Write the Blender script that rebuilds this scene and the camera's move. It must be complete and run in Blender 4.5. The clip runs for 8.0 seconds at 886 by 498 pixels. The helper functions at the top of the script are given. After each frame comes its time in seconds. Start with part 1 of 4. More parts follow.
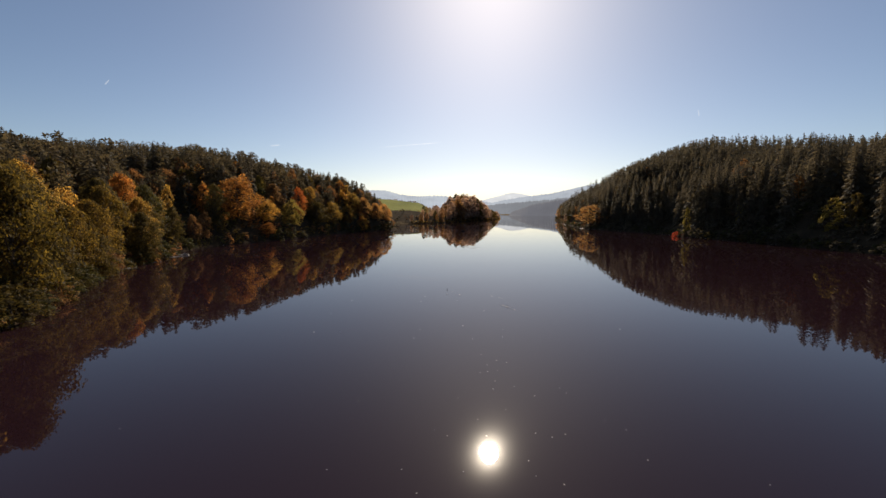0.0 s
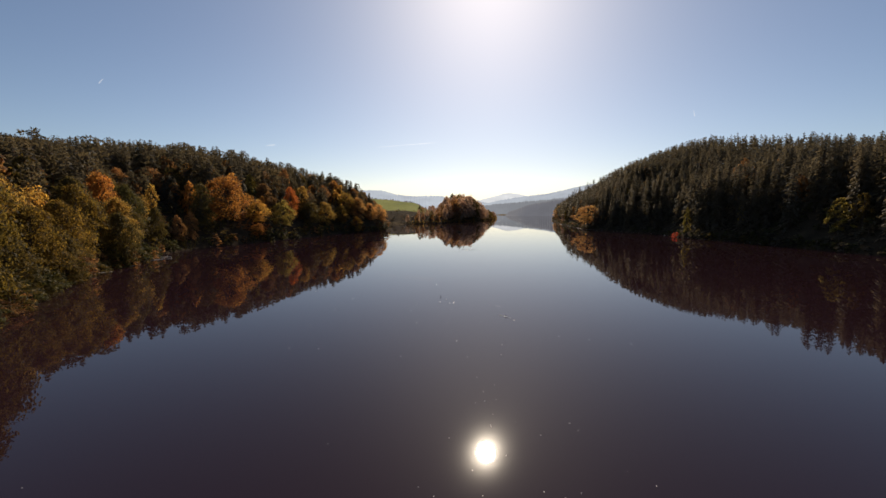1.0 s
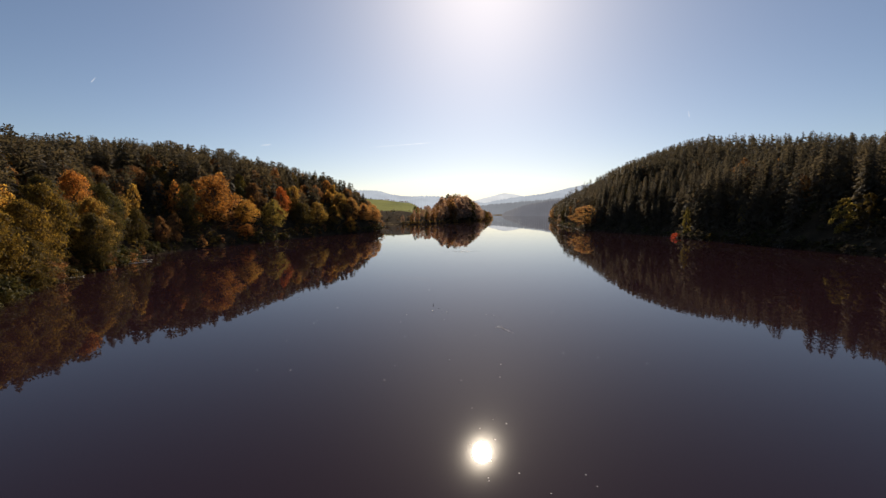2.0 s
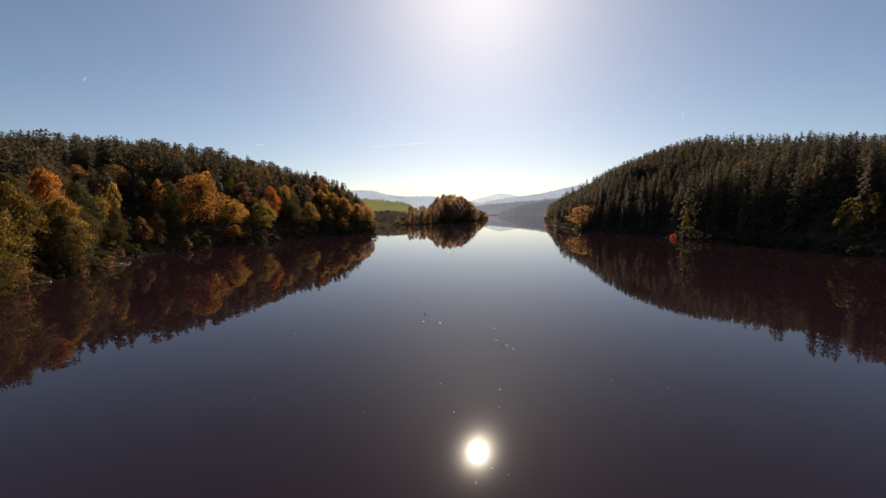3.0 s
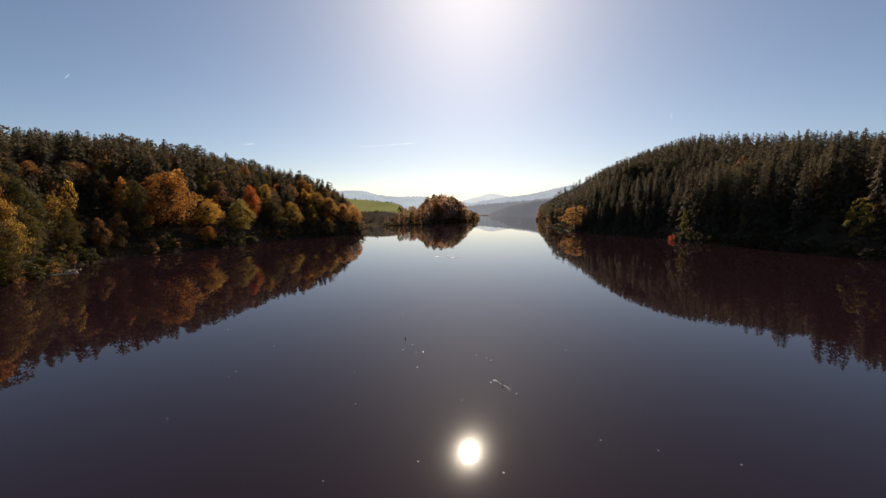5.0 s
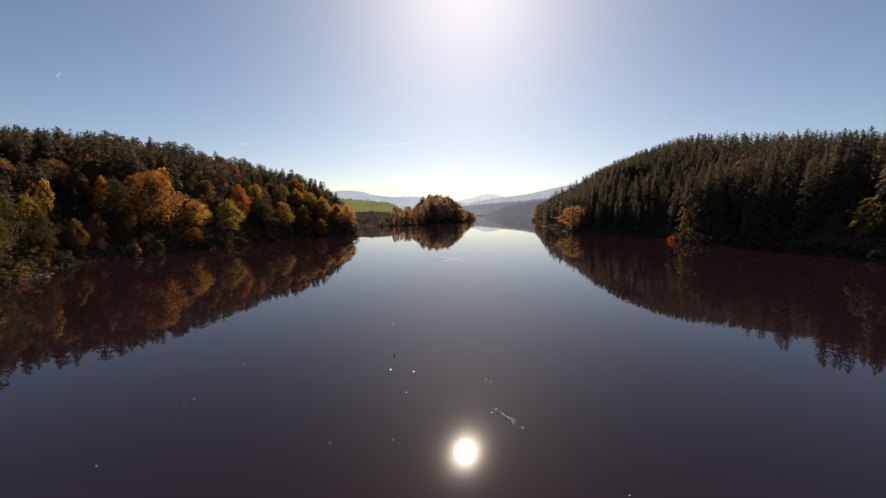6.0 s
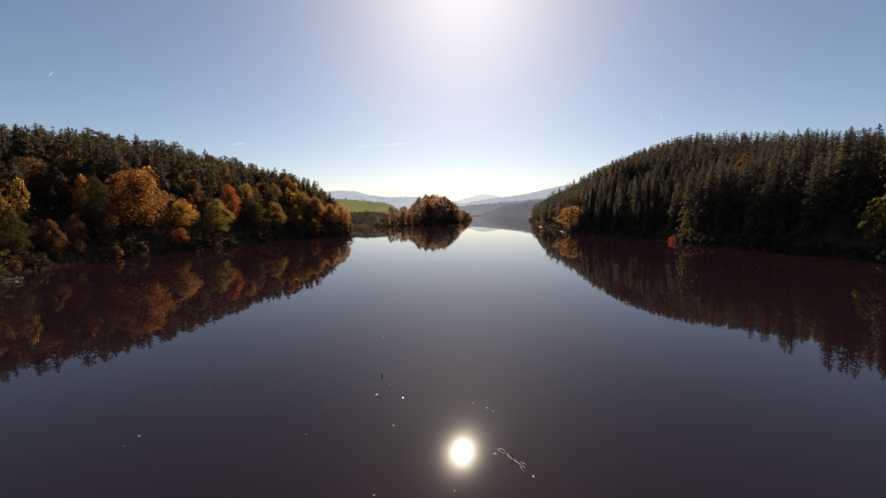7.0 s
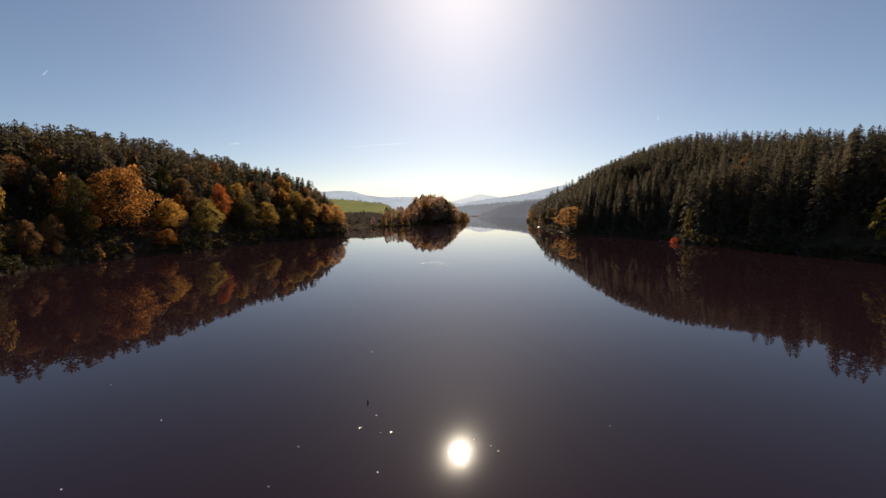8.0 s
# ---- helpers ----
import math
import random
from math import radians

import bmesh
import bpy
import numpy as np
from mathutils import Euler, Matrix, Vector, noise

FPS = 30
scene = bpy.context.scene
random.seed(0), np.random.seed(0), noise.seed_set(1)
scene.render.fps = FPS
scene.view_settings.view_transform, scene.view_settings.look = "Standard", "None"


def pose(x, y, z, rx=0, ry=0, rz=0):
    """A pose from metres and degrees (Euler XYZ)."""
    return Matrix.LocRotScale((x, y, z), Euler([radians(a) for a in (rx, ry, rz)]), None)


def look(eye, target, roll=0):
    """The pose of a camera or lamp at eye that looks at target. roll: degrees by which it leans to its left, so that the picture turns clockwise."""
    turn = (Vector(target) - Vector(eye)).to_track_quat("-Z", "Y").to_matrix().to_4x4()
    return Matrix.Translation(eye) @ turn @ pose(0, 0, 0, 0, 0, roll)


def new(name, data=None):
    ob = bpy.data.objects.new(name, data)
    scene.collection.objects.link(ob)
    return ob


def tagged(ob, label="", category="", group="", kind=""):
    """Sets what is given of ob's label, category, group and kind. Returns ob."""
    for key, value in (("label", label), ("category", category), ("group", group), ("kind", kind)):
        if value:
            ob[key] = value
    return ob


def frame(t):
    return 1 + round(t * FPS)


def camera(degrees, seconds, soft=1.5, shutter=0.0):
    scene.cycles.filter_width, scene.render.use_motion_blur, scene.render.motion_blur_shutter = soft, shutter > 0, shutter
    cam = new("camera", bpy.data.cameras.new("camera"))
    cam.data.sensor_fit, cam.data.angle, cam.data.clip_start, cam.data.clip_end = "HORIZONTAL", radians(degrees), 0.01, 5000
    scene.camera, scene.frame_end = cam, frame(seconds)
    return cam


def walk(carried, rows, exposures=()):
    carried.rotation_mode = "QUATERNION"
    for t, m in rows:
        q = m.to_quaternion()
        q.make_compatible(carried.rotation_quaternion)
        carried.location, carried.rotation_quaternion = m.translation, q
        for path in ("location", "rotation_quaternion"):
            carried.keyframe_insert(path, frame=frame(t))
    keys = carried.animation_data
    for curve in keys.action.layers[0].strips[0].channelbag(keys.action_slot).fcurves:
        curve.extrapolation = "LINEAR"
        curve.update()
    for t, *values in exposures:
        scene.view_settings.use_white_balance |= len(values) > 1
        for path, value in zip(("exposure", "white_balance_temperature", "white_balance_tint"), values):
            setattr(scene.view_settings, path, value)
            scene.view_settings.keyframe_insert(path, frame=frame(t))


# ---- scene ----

# ------------------------------------------------------------ camera and its flight
cam = camera(95.9, 8.0, soft=1.45)
ROWS = [
    (0.0, 0.110, -0.083, 12.075, -5.462, -0.424),
    (0.5, 0.377, 2.128, 12.138, -5.456, -0.649),
    (1.0, 0.640, 4.339, 12.197, -5.450, -0.900),
    (1.5, 0.901, 6.549, 12.252, -5.443, -1.174),
    (3.0, 1.664, 13.161, 12.389, -5.418, -2.086),
    (3.5, 1.912, 15.354, 12.425, -5.408, -2.406),
    (4.0, 2.158, 17.540, 12.457, -5.398, -2.728),
    (4.5, 2.400, 19.718, 12.485, -5.387, -3.047),
    (6.0, 3.109, 26.192, 12.540, -5.350, -3.944),
    (6.5, 3.340, 28.325, 12.549, -5.336, -4.209),
    (7.0, 3.567, 30.444, 12.554, -5.322, -4.451),
    (7.5, 3.792, 32.548, 12.555, -5.307, -4.665),
    (8.0, 4.013, 34.636, 12.550, -5.291, -4.847),
]
EXPOSURE = 0.75
walk(cam, [(t, pose(x, y, z, 90 + pitch, 0, yaw)) for t, x, y, z, pitch, yaw in ROWS],
     [(0.0, EXPOSURE, 7400, 12), (8.0, EXPOSURE, 7400, 12)])

# ------------------------------------------------------------ sky and sun
SUN_AZ, SUN_EL = 7.35, 32.3          # degrees clockwise from +y, and above the horizon
world = bpy.data.worlds.new("world")
scene.world = world
world.use_nodes = True
wn = world.node_tree.nodes
sky = wn.new("ShaderNodeTexSky")
sky.sky_type, sky.sun_disc = "NISHITA", False
sky.sun_elevation, sky.sun_rotation = radians(SUN_EL), radians(SUN_AZ)
sky.altitude, sky.air_density, sky.dust_density, sky.ozone_density = 400, 0.85, 0.75, 3.4
wn["Background"].inputs["Strength"].default_value = 0.055
world.node_tree.links.new(sky.outputs["Color"], wn["Background"].inputs["Color"])

sun = new("sun", bpy.data.lights.new("sun", "SUN"))
sun.data.energy, sun.data.angle, sun.data.color = 2.7, radians(2.3), (1.0, 0.92, 0.80)
toward = Vector((math.sin(radians(SUN_AZ)) * math.cos(radians(SUN_EL)),
                 math.cos(radians(SUN_AZ)) * math.cos(radians(SUN_EL)), math.sin(radians(SUN_EL))))
sun.matrix_world = look(toward * 300, (0, 0, 0))


# ------------------------------------------------------------ materials
def blank(name):
    m = bpy.data.materials.new(name)
    m.use_nodes = True
    nt = m.node_tree
    return m, nt, nt.nodes["Principled BSDF"], nt.nodes["Material Output"]


def node(nt, kind, **values):
    n = nt.nodes.new(kind)
    for key, value in values.items():
        n.inputs[key.replace("_", " ")].default_value = value
    return n


def ramp(nt, source, stops):
    n = nt.nodes.new("ShaderNodeValToRGB")
    el = n.color_ramp.elements
    while len(el) < len(stops):
        el.new(0.5)
    for e, (at, colour) in zip(el, stops):
        e.position, e.color = at, (*colour, 1)
    nt.links.new(source, n.inputs["Fac"])
    return n


def mixed(nt, fac, a, b, blend="MIX"):
    n = nt.nodes.new("ShaderNodeMix")
    n.data_type, n.blend_type = "RGBA", blend
    for slot, value in ((0, fac), (6, a), (7, b)):
        if isinstance(value, (int, float)):
            n.inputs[slot].default_value = value
        elif isinstance(value, tuple):
            n.inputs[slot].default_value = (*value, 1)
        else:
            nt.links.new(value, n.inputs[slot])
    return n.outputs[2]


def leaf_material(name, low, mid, high, through_light=0.35, wide=0.5, clear=1.0, sheen=0.2):
    """Foliage: every spray differs a little in colour, every tree too, and light shines through it."""
    m, nt, bsdf, out = blank(name)
    geo = nt.nodes.new("ShaderNodeNewGeometry")
    info = nt.nodes.new("ShaderNodeObjectInfo")
    col = ramp(nt, geo.outputs["Random Per Island"], [(0.0, low), (0.45, mid), (1.0, high)]).outputs["Color"]
    patch = node(nt, "ShaderNodeTexNoise", Scale=0.35, Detail=3.0)
    coord = nt.nodes.new("ShaderNodeNewGeometry")
    nt.links.new(coord.outputs["Position"], patch.inputs["Vector"])
    tone = ramp(nt, patch.outputs["Fac"], [(0.3, (0.62, 0.66, 0.7)), (0.7, (1.25, 1.16, 1.05))]).outputs["Color"]
    col = mixed(nt, 0.8, col, tone, "MULTIPLY")
    per_tree = ramp(nt, info.outputs["Random"], [(0.0, (1 - wide * 0.5, 1 - wide * 0.35, 1 - wide * 0.4)), (1.0, (1 + wide * 0.35, 1 + wide * 0.3, 1.0))]).outputs["Color"]
    col = mixed(nt, 1.0, col, per_tree, "MULTIPLY")
    nt.links.new(col, bsdf.inputs["Base Color"])
    bsdf.inputs["Roughness"].default_value = 0.65
    bsdf.inputs["Specular IOR Level"].default_value = sheen
    tr = nt.nodes.new("ShaderNodeBsdfTranslucent")
    nt.links.new(mixed(nt, 1.0, col, (1.1 * clear, clear, 0.75 * clear), "MULTIPLY"), tr.inputs["Color"])
    mx = node(nt, "ShaderNodeMixShader", Fac=through_light)
    nt.links.new(bsdf.outputs[0], mx.inputs[1])
    nt.links.new(tr.outputs[0], mx.inputs[2])
    nt.links.new(mx.outputs[0], out.inputs["Surface"])
    return m


def rough_material(name, stops, scale=1.0, rough=0.9, bump=0.3, stretch=(1, 1, 1), second=8.0):
    """Earth, bark, wood, grass: two sizes of noise in colour and relief."""
    m, nt, bsdf, out = blank(name)
    geo = nt.nodes.new("ShaderNodeNewGeometry")
    mp = nt.nodes.new("ShaderNodeMapping")
    mp.inputs["Scale"].default_value = stretch
    nt.links.new(geo.outputs["Position"], mp.inputs["Vector"])
    big = node(nt, "ShaderNodeTexNoise", Scale=scale, Detail=5.0, Roughness=0.6)
    fine = node(nt, "ShaderNodeTexNoise", Scale=scale * second, Detail=6.0, Roughness=0.7)
    for n in (big, fine):
        nt.links.new(mp.outputs["Vector"], n.inputs["Vector"])
    col = ramp(nt, big.outputs["Fac"], stops).outputs["Color"]
    grain = ramp(nt, fine.outputs["Fac"], [(0.3, (0.6, 0.6, 0.6)), (0.7, (1.3, 1.3, 1.3))]).outputs["Color"]
    nt.links.new(mixed(nt, 0.7, col, grain, "MULTIPLY"), bsdf.inputs["Base Color"])
    bsdf.inputs["Roughness"].default_value = rough
    bsdf.inputs["Specular IOR Level"].default_value = 0.02 if rough > 0.85 else 0.4
    b = node(nt, "ShaderNodeBump", Strength=bump, Distance=0.1)
    nt.links.new(fine.outputs["Fac"], b.inputs["Height"])
    nt.links.new(b.outputs["Normal"], bsdf.inputs["Normal"])
    return m


LEAF = {
    # spruce: base colour lifted and reddened to stand in for haze over the forest
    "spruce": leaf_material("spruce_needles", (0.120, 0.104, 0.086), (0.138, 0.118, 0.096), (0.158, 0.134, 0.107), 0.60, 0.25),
    "pine": leaf_material("pine_needles", (0.098, 0.080, 0.058), (0.114, 0.093, 0.065), (0.136, 0.110, 0.075), 0.58, 0.3),
    "olive": leaf_material("olive_leaves", (0.062, 0.048, 0.021), (0.098, 0.072, 0.026), (0.146, 0.103, 0.033), 0.58, clear=1.3),
    "green": leaf_material("green_leaves", (0.050, 0.050, 0.022), (0.082, 0.077, 0.029), (0.125, 0.108, 0.038), 0.48),
    "yellow_green": leaf_material("yellow_green_leaves", (0.140, 0.115, 0.042), (0.240, 0.186, 0.062), (0.360, 0.275, 0.088), 0.70, clear=1.4),
    "yellow": leaf_material("yellow_leaves", (0.080, 0.059, 0.023), (0.145, 0.099, 0.030), (0.240, 0.155, 0.037), 0.66, clear=1.3),
    "gold": leaf_material("golden_leaves", (0.150, 0.100, 0.042), (0.280, 0.170, 0.056), (0.440, 0.265, 0.072), 0.72, clear=1.7),
    "orange": leaf_material("orange_leaves", (0.180, 0.090, 0.040), (0.320, 0.145, 0.050), (0.450, 0.210, 0.062), 0.72, clear=1.65),
    "red": leaf_material("red_leaves", (0.228, 0.066, 0.034), (0.456, 0.132, 0.048), (0.600, 0.216, 0.060), 0.64, clear=1.5),
    "scarlet": leaf_material("scarlet_leaves", (0.288, 0.036, 0.026), (0.528, 0.074, 0.048), (0.620, 0.144, 0.072), 0.62, clear=1.4),
    # russet: twig brown paled towards mauve, the spur's haze put into the colour
    "russet": leaf_material("russet_twigs_and_leaves", (0.310, 0.212, 0.204), (0.360, 0.246, 0.232), (0.420, 0.284, 0.258), 0.70, clear=1.3),
    "amber": leaf_material("amber_leaves", (0.200, 0.115, 0.060), (0.375, 0.213, 0.099), (0.560, 0.325, 0.140), 0.70, clear=1.6),
    "rust": leaf_material("rust_leaves", (0.150, 0.082, 0.050), (0.250, 0.132, 0.070), (0.360, 0.190, 0.085), 0.62, clear=1.4),
}
COLOUR_WORDS = {"olive": "dull olive green", "green": "dark green", "yellow_green": "yellowish green", "yellow": "yellow",
                "gold": "golden yellow", "orange": "orange", "red": "orange-red", "rust": "rusty brown", "russet": "thin russet", "scarlet": "scarlet", "amber": "pale amber"}
BARK = rough_material("bark", [(0.3, (0.055, 0.042, 0.032)), (0.7, (0.14, 0.11, 0.085))], 2.5, 0.95, 0.5, (1, 1, 0.25))
PINE_BARK = rough_material("pine_bark", [(0.3, (0.10, 0.052, 0.030)), (0.7, (0.20, 0.105, 0.058))], 2.0, 0.95, 0.5, (1, 1, 0.3))
FOREST_FLOOR = rough_material("forest_floor", [(0.3, (0.028, 0.021, 0.014)), (0.55, (0.052, 0.037, 0.023)), (0.75, (0.095, 0.063, 0.034))], 0.25, 1.0, 0.6, (1, 1, 1), 12.0)
MEADOW = rough_material("meadow_grass", [(0.25, (0.140, 0.155, 0.038)), (0.5, (0.195, 0.205, 0.052)), (0.8, (0.255, 0.252, 0.080))], 0.02, 0.95, 0.3, (1, 0.35, 1), 30.0)
DRY_GRASS = rough_material("dry_grass", [(0.3, (0.075, 0.052, 0.028)), (0.7, (0.20, 0.14, 0.07))], 0.3, 0.95, 0.4, (1, 1, 1), 10.0)
DEAD_WOOD = rough_material("weathered_wood", [(0.3, (0.24, 0.22, 0.19)), (0.7, (0.46, 0.42, 0.37))], 3.0, 0.35, 0.4, (1, 1, 1), 6.0)
WET_WOOD = rough_material("wet_wood", [(0.3, (0.020, 0.016, 0.013)), (0.7, (0.050, 0.040, 0.032))], 4.0, 0.9, 0.4)
BARE_WOOD = rough_material("stripped_pale_wood", [(0.3, (0.66, 0.62, 0.53)), (0.7, (0.86, 0.83, 0.74))], 5.0, 0.26, 0.3, (1, 1, 1), 6.0)
BARE_WOOD.node_tree.nodes["Principled BSDF"].inputs["Specular IOR Level"].default_value = 0.9
PALE_LEAF = rough_material("pale_wet_leaf", [(0.3, (0.68, 0.64, 0.56)), (0.7, (0.86, 0.84, 0.78))], 6.0, 0.24, 0.1)
PALE_LEAF.node_tree.nodes["Principled BSDF"].inputs["Specular IOR Level"].default_value = 1.0


def water_material():
    m, nt, bsdf, out = blank("lake_water")
    bsdf.inputs["Base Color"].default_value = (0.0185, 0.0080, 0.0108, 1)
    bsdf.inputs["Roughness"].default_value = 0.012
    bsdf.inputs["IOR"].default_value = 1.333
    geo = nt.nodes.new("ShaderNodeNewGeometry")

    def waves(scale, stretch, detail):
        mp = nt.nodes.new("ShaderNodeMapping")
        mp.inputs["Scale"].default_value = stretch
        nt.links.new(geo.outputs["Position"], mp.inputs["Vector"])
        n = node(nt, "ShaderNodeTexNoise", Scale=scale, Detail=detail)
        nt.links.new(mp.outputs["Vector"], n.inputs["Vector"])
        return n.outputs["Fac"]

    def maths(kind, a, b):
        n = nt.nodes.new("ShaderNodeMath")
        n.operation = kind
        for slot, value in ((0, a), (1, b)):
            if isinstance(value, (int, float)):
                n.inputs[slot].default_value = value
            else:
                nt.links.new(value, n.inputs[slot])
        return n.outputs[0]

    # a small gust patch where the surface is broken, out on the open lake
    def spot(x, y, rx, ry):
        mp = nt.nodes.new("ShaderNodeMapping")
        mp.inputs["Location"].default_value = (-x / rx, -y / ry, 0)
        mp.inputs["Scale"].default_value = (1 / rx, 1 / ry, 0)
        nt.links.new(geo.outputs["Position"], mp.inputs["Vector"])
        g = nt.nodes.new("ShaderNodeTexGradient")
        g.gradient_type = "SPHERICAL"
        nt.links.new(mp.outputs["Vector"], g.inputs["Vector"])
        return g.outputs["Fac"]

    calm = waves(0.35, (1.0, 1.0, 1.0), 2.0)
    chop = waves(7.0, (1.0, 1.0, 1.0), 2.0)
    gust = maths("ADD", spot(11.0, 237.0, 26.0, 7.0), spot(-40.0, 348.0, 46.0, 14.0))
    bands = ramp(nt, waves(0.035, (0.35, 1.6, 1.0), 3.0), [(0.52, (0, 0, 0)), (0.72, (1, 1, 1))]).outputs["Color"]
    broken = maths("ADD", maths("MULTIPLY", bands, 0.03), maths("MULTIPLY", gust, 1.0))
    height = maths("ADD", maths("MULTIPLY", calm, 0.10), maths("MULTIPLY", chop, broken))
    b = node(nt, "ShaderNodeBump", Strength=1.0, Distance=0.012)
    nt.links.new(height, b.inputs["Height"])
    nt.links.new(b.outputs["Normal"], bsdf.inputs["Normal"])
    # a trace of finer ripple, which spreads the sun's image
    fine = nt.nodes.new("ShaderNodeBsdfPrincipled")
    fine.inputs["Base Color"].default_value = bsdf.inputs["Base Color"].default_value
    fine.inputs["Roughness"].default_value, fine.inputs["IOR"].default_value = 0.13, 1.333
    nt.links.new(b.outputs["Normal"], fine.inputs["Normal"])
    along_x = node(nt, "ShaderNodeCombineXYZ", X=1.0)
    nt.links.new(along_x.outputs[0], fine.inputs["Tangent"])
    fine.inputs["Anisotropic"].default_value = 0.5
    mx = node(nt, "ShaderNodeMixShader", Fac=0.03)
    nt.links.new(bsdf.outputs[0], mx.inputs[1])
    nt.links.new(fine.outputs[0], mx.inputs[2])
    nt.links.new(mx.outputs[0], out.inputs["Surface"])
    return m


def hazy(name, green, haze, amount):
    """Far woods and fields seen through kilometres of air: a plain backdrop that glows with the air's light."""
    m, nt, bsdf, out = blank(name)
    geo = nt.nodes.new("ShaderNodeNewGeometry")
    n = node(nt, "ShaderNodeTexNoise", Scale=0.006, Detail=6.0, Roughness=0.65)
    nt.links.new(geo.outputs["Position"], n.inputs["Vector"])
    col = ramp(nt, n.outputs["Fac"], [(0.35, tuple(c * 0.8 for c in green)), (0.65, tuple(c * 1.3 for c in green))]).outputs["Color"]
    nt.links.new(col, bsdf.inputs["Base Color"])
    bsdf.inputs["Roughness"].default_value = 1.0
    # the haze of distance is put in as the surface's own emission
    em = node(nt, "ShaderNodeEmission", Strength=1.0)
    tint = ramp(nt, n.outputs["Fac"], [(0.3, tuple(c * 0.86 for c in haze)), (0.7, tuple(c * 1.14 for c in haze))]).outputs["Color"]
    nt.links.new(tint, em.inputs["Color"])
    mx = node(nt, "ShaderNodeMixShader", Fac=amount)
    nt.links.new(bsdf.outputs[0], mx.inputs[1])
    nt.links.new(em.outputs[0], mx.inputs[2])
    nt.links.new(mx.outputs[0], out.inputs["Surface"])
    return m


# ------------------------------------------------------------ the lake's outline (x, y), and the lie of the land
LEFT_SHORE = [(-45, -150), (-42, -60), (-44, 0), (-43, 30), (-46, 44), (-58, 64), (-64, 75), (-68, 90), (-71, 103), (-76, 115),
              (-78, 134), (-73, 152), (-65, 170), (-60, 194), (-52, 223), (-40, 242), (-31, 257), (-29, 266)]
BAY_SHORE = [(-36, 275), (-58, 288), (-88, 312), (-97, 345), (-82, 368), (-45, 371), (-25, 370), (-10, 383), (8, 405), (22, 430),
             (42, 470), (62, 520), (82, 580), (95, 640), (99, 680), (104, 760), (112, 900), (140, 1080), (160, 1190)]
RIGHT_SHORE = [(360, 1190), (268, 1095), (310, 1040), (305, 880), (205, 690), (170, 590), (140, 470), (112, 360), (107, 330), (103, 292), (97.5, 270),
               (107, 245), (116, 214), (114, 187), (119, 160), (121, 136), (121, 106), (122, 60), (118, -60), (110, -150), (60, -330), (-20, -340)]
LAKE = np.array(LEFT_SHORE + BAY_SHORE + RIGHT_SHORE, float)


def shore_distance(x, y):
    """Metres from the waterline, minus on the lake."""
    p = np.stack([np.ravel(x), np.ravel(y)], 1).astype(float)
    best = np.full(len(p), 1e9)
    inside = np.zeros(len(p), bool)
    for a, b in zip(LAKE, np.roll(LAKE, -1, 0)):
        ab = b - a
        u = np.clip(((p - a) @ ab) / (ab @ ab), 0, 1)
        best = np.minimum(best, np.hypot(*(a + u[:, None] * ab - p).T))
        cross = (a[1] > p[:, 1]) != (b[1] > p[:, 1])
        with np.errstate(divide="ignore", invalid="ignore"):
            inside ^= cross & (p[:, 0] < (b[0] - a[0]) * (p[:, 1] - a[1]) / (b[1] - a[1]) + a[0])
    return np.where(inside, -best, best).reshape(np.shape(x))


def ease(v, a, b):
    u = np.clip((v - a) / (b - a), 0, 1)
    return u * u * (3 - 2 * u)


def land_height(x, y, s):
    """Height of the ground at a place that is s metres from the water."""
    x, y, s = (np.asarray(v, float) for v in (x, y, s))
    d = np.maximum(s, 0)
    left = np.interp(y, [60, 100, 125, 165, 200, 250], [18, 21.5, 23.2, 27, 31.5, 35.5]) * (1 - np.exp(-d / 28))
    right = np.interp(y, [100, 160, 230, 300, 480, 640, 850, 1100], [26, 28, 44, 67, 51, 30, 12, 5]) * (1 - np.exp(-d / np.interp(y, [150, 230, 300], [24, 52, 90])))
    spur = 13 * (1 - np.exp(-d / 35)) * np.interp(y, [600, 720], [1, 0.15])
    field = 12.5 * ease(y, 366, 432) + np.clip(y - 430, 0, 330) * 0.06 * np.clip(1 - 0.0045 * (x + 95), 0.15, 1.15) - np.clip(y - 760, 0, 400) * 0.03
    back = spur + (field - spur) * (1 - ease(x, -45, 5))
    west = left + (back - left) * ease(y, 295, 380)
    middle = np.interp(y, [300, 420, 600, 690, 900, 1190], [55, 85, 125, 150, 190, 260])
    h = west + (right - west) * ease(x, middle - 35, middle + 35)
    far = np.maximum(np.hypot(x, y - 300) - 900, 0)
    h = h * np.exp(-far / 500) + 14 * (1 - np.exp(-far / 600))
    roll = 0.9 * np.sin(x * 0.061 + 1.3 * np.sin(y * 0.043)) * np.sin(y * 0.052 + 0.7) + 0.35 * np.sin(x * 0.21 + y * 0.13) * np.sin(y * 0.19)
    h = 0.15 + h + roll * np.clip(d / 14, 0, 1)
    bed = -0.25 - np.clip(-s * 0.3, 0, 5)
    return np.where(s > 0, np.maximum(h, 0.15) * np.clip(0.3 + s / 3, 0, 1), bed)


def height_at(x, y):
    a, b = np.array([x], float), np.array([y], float)
    return float(land_height(a, b, shore_distance(a, b))[0])


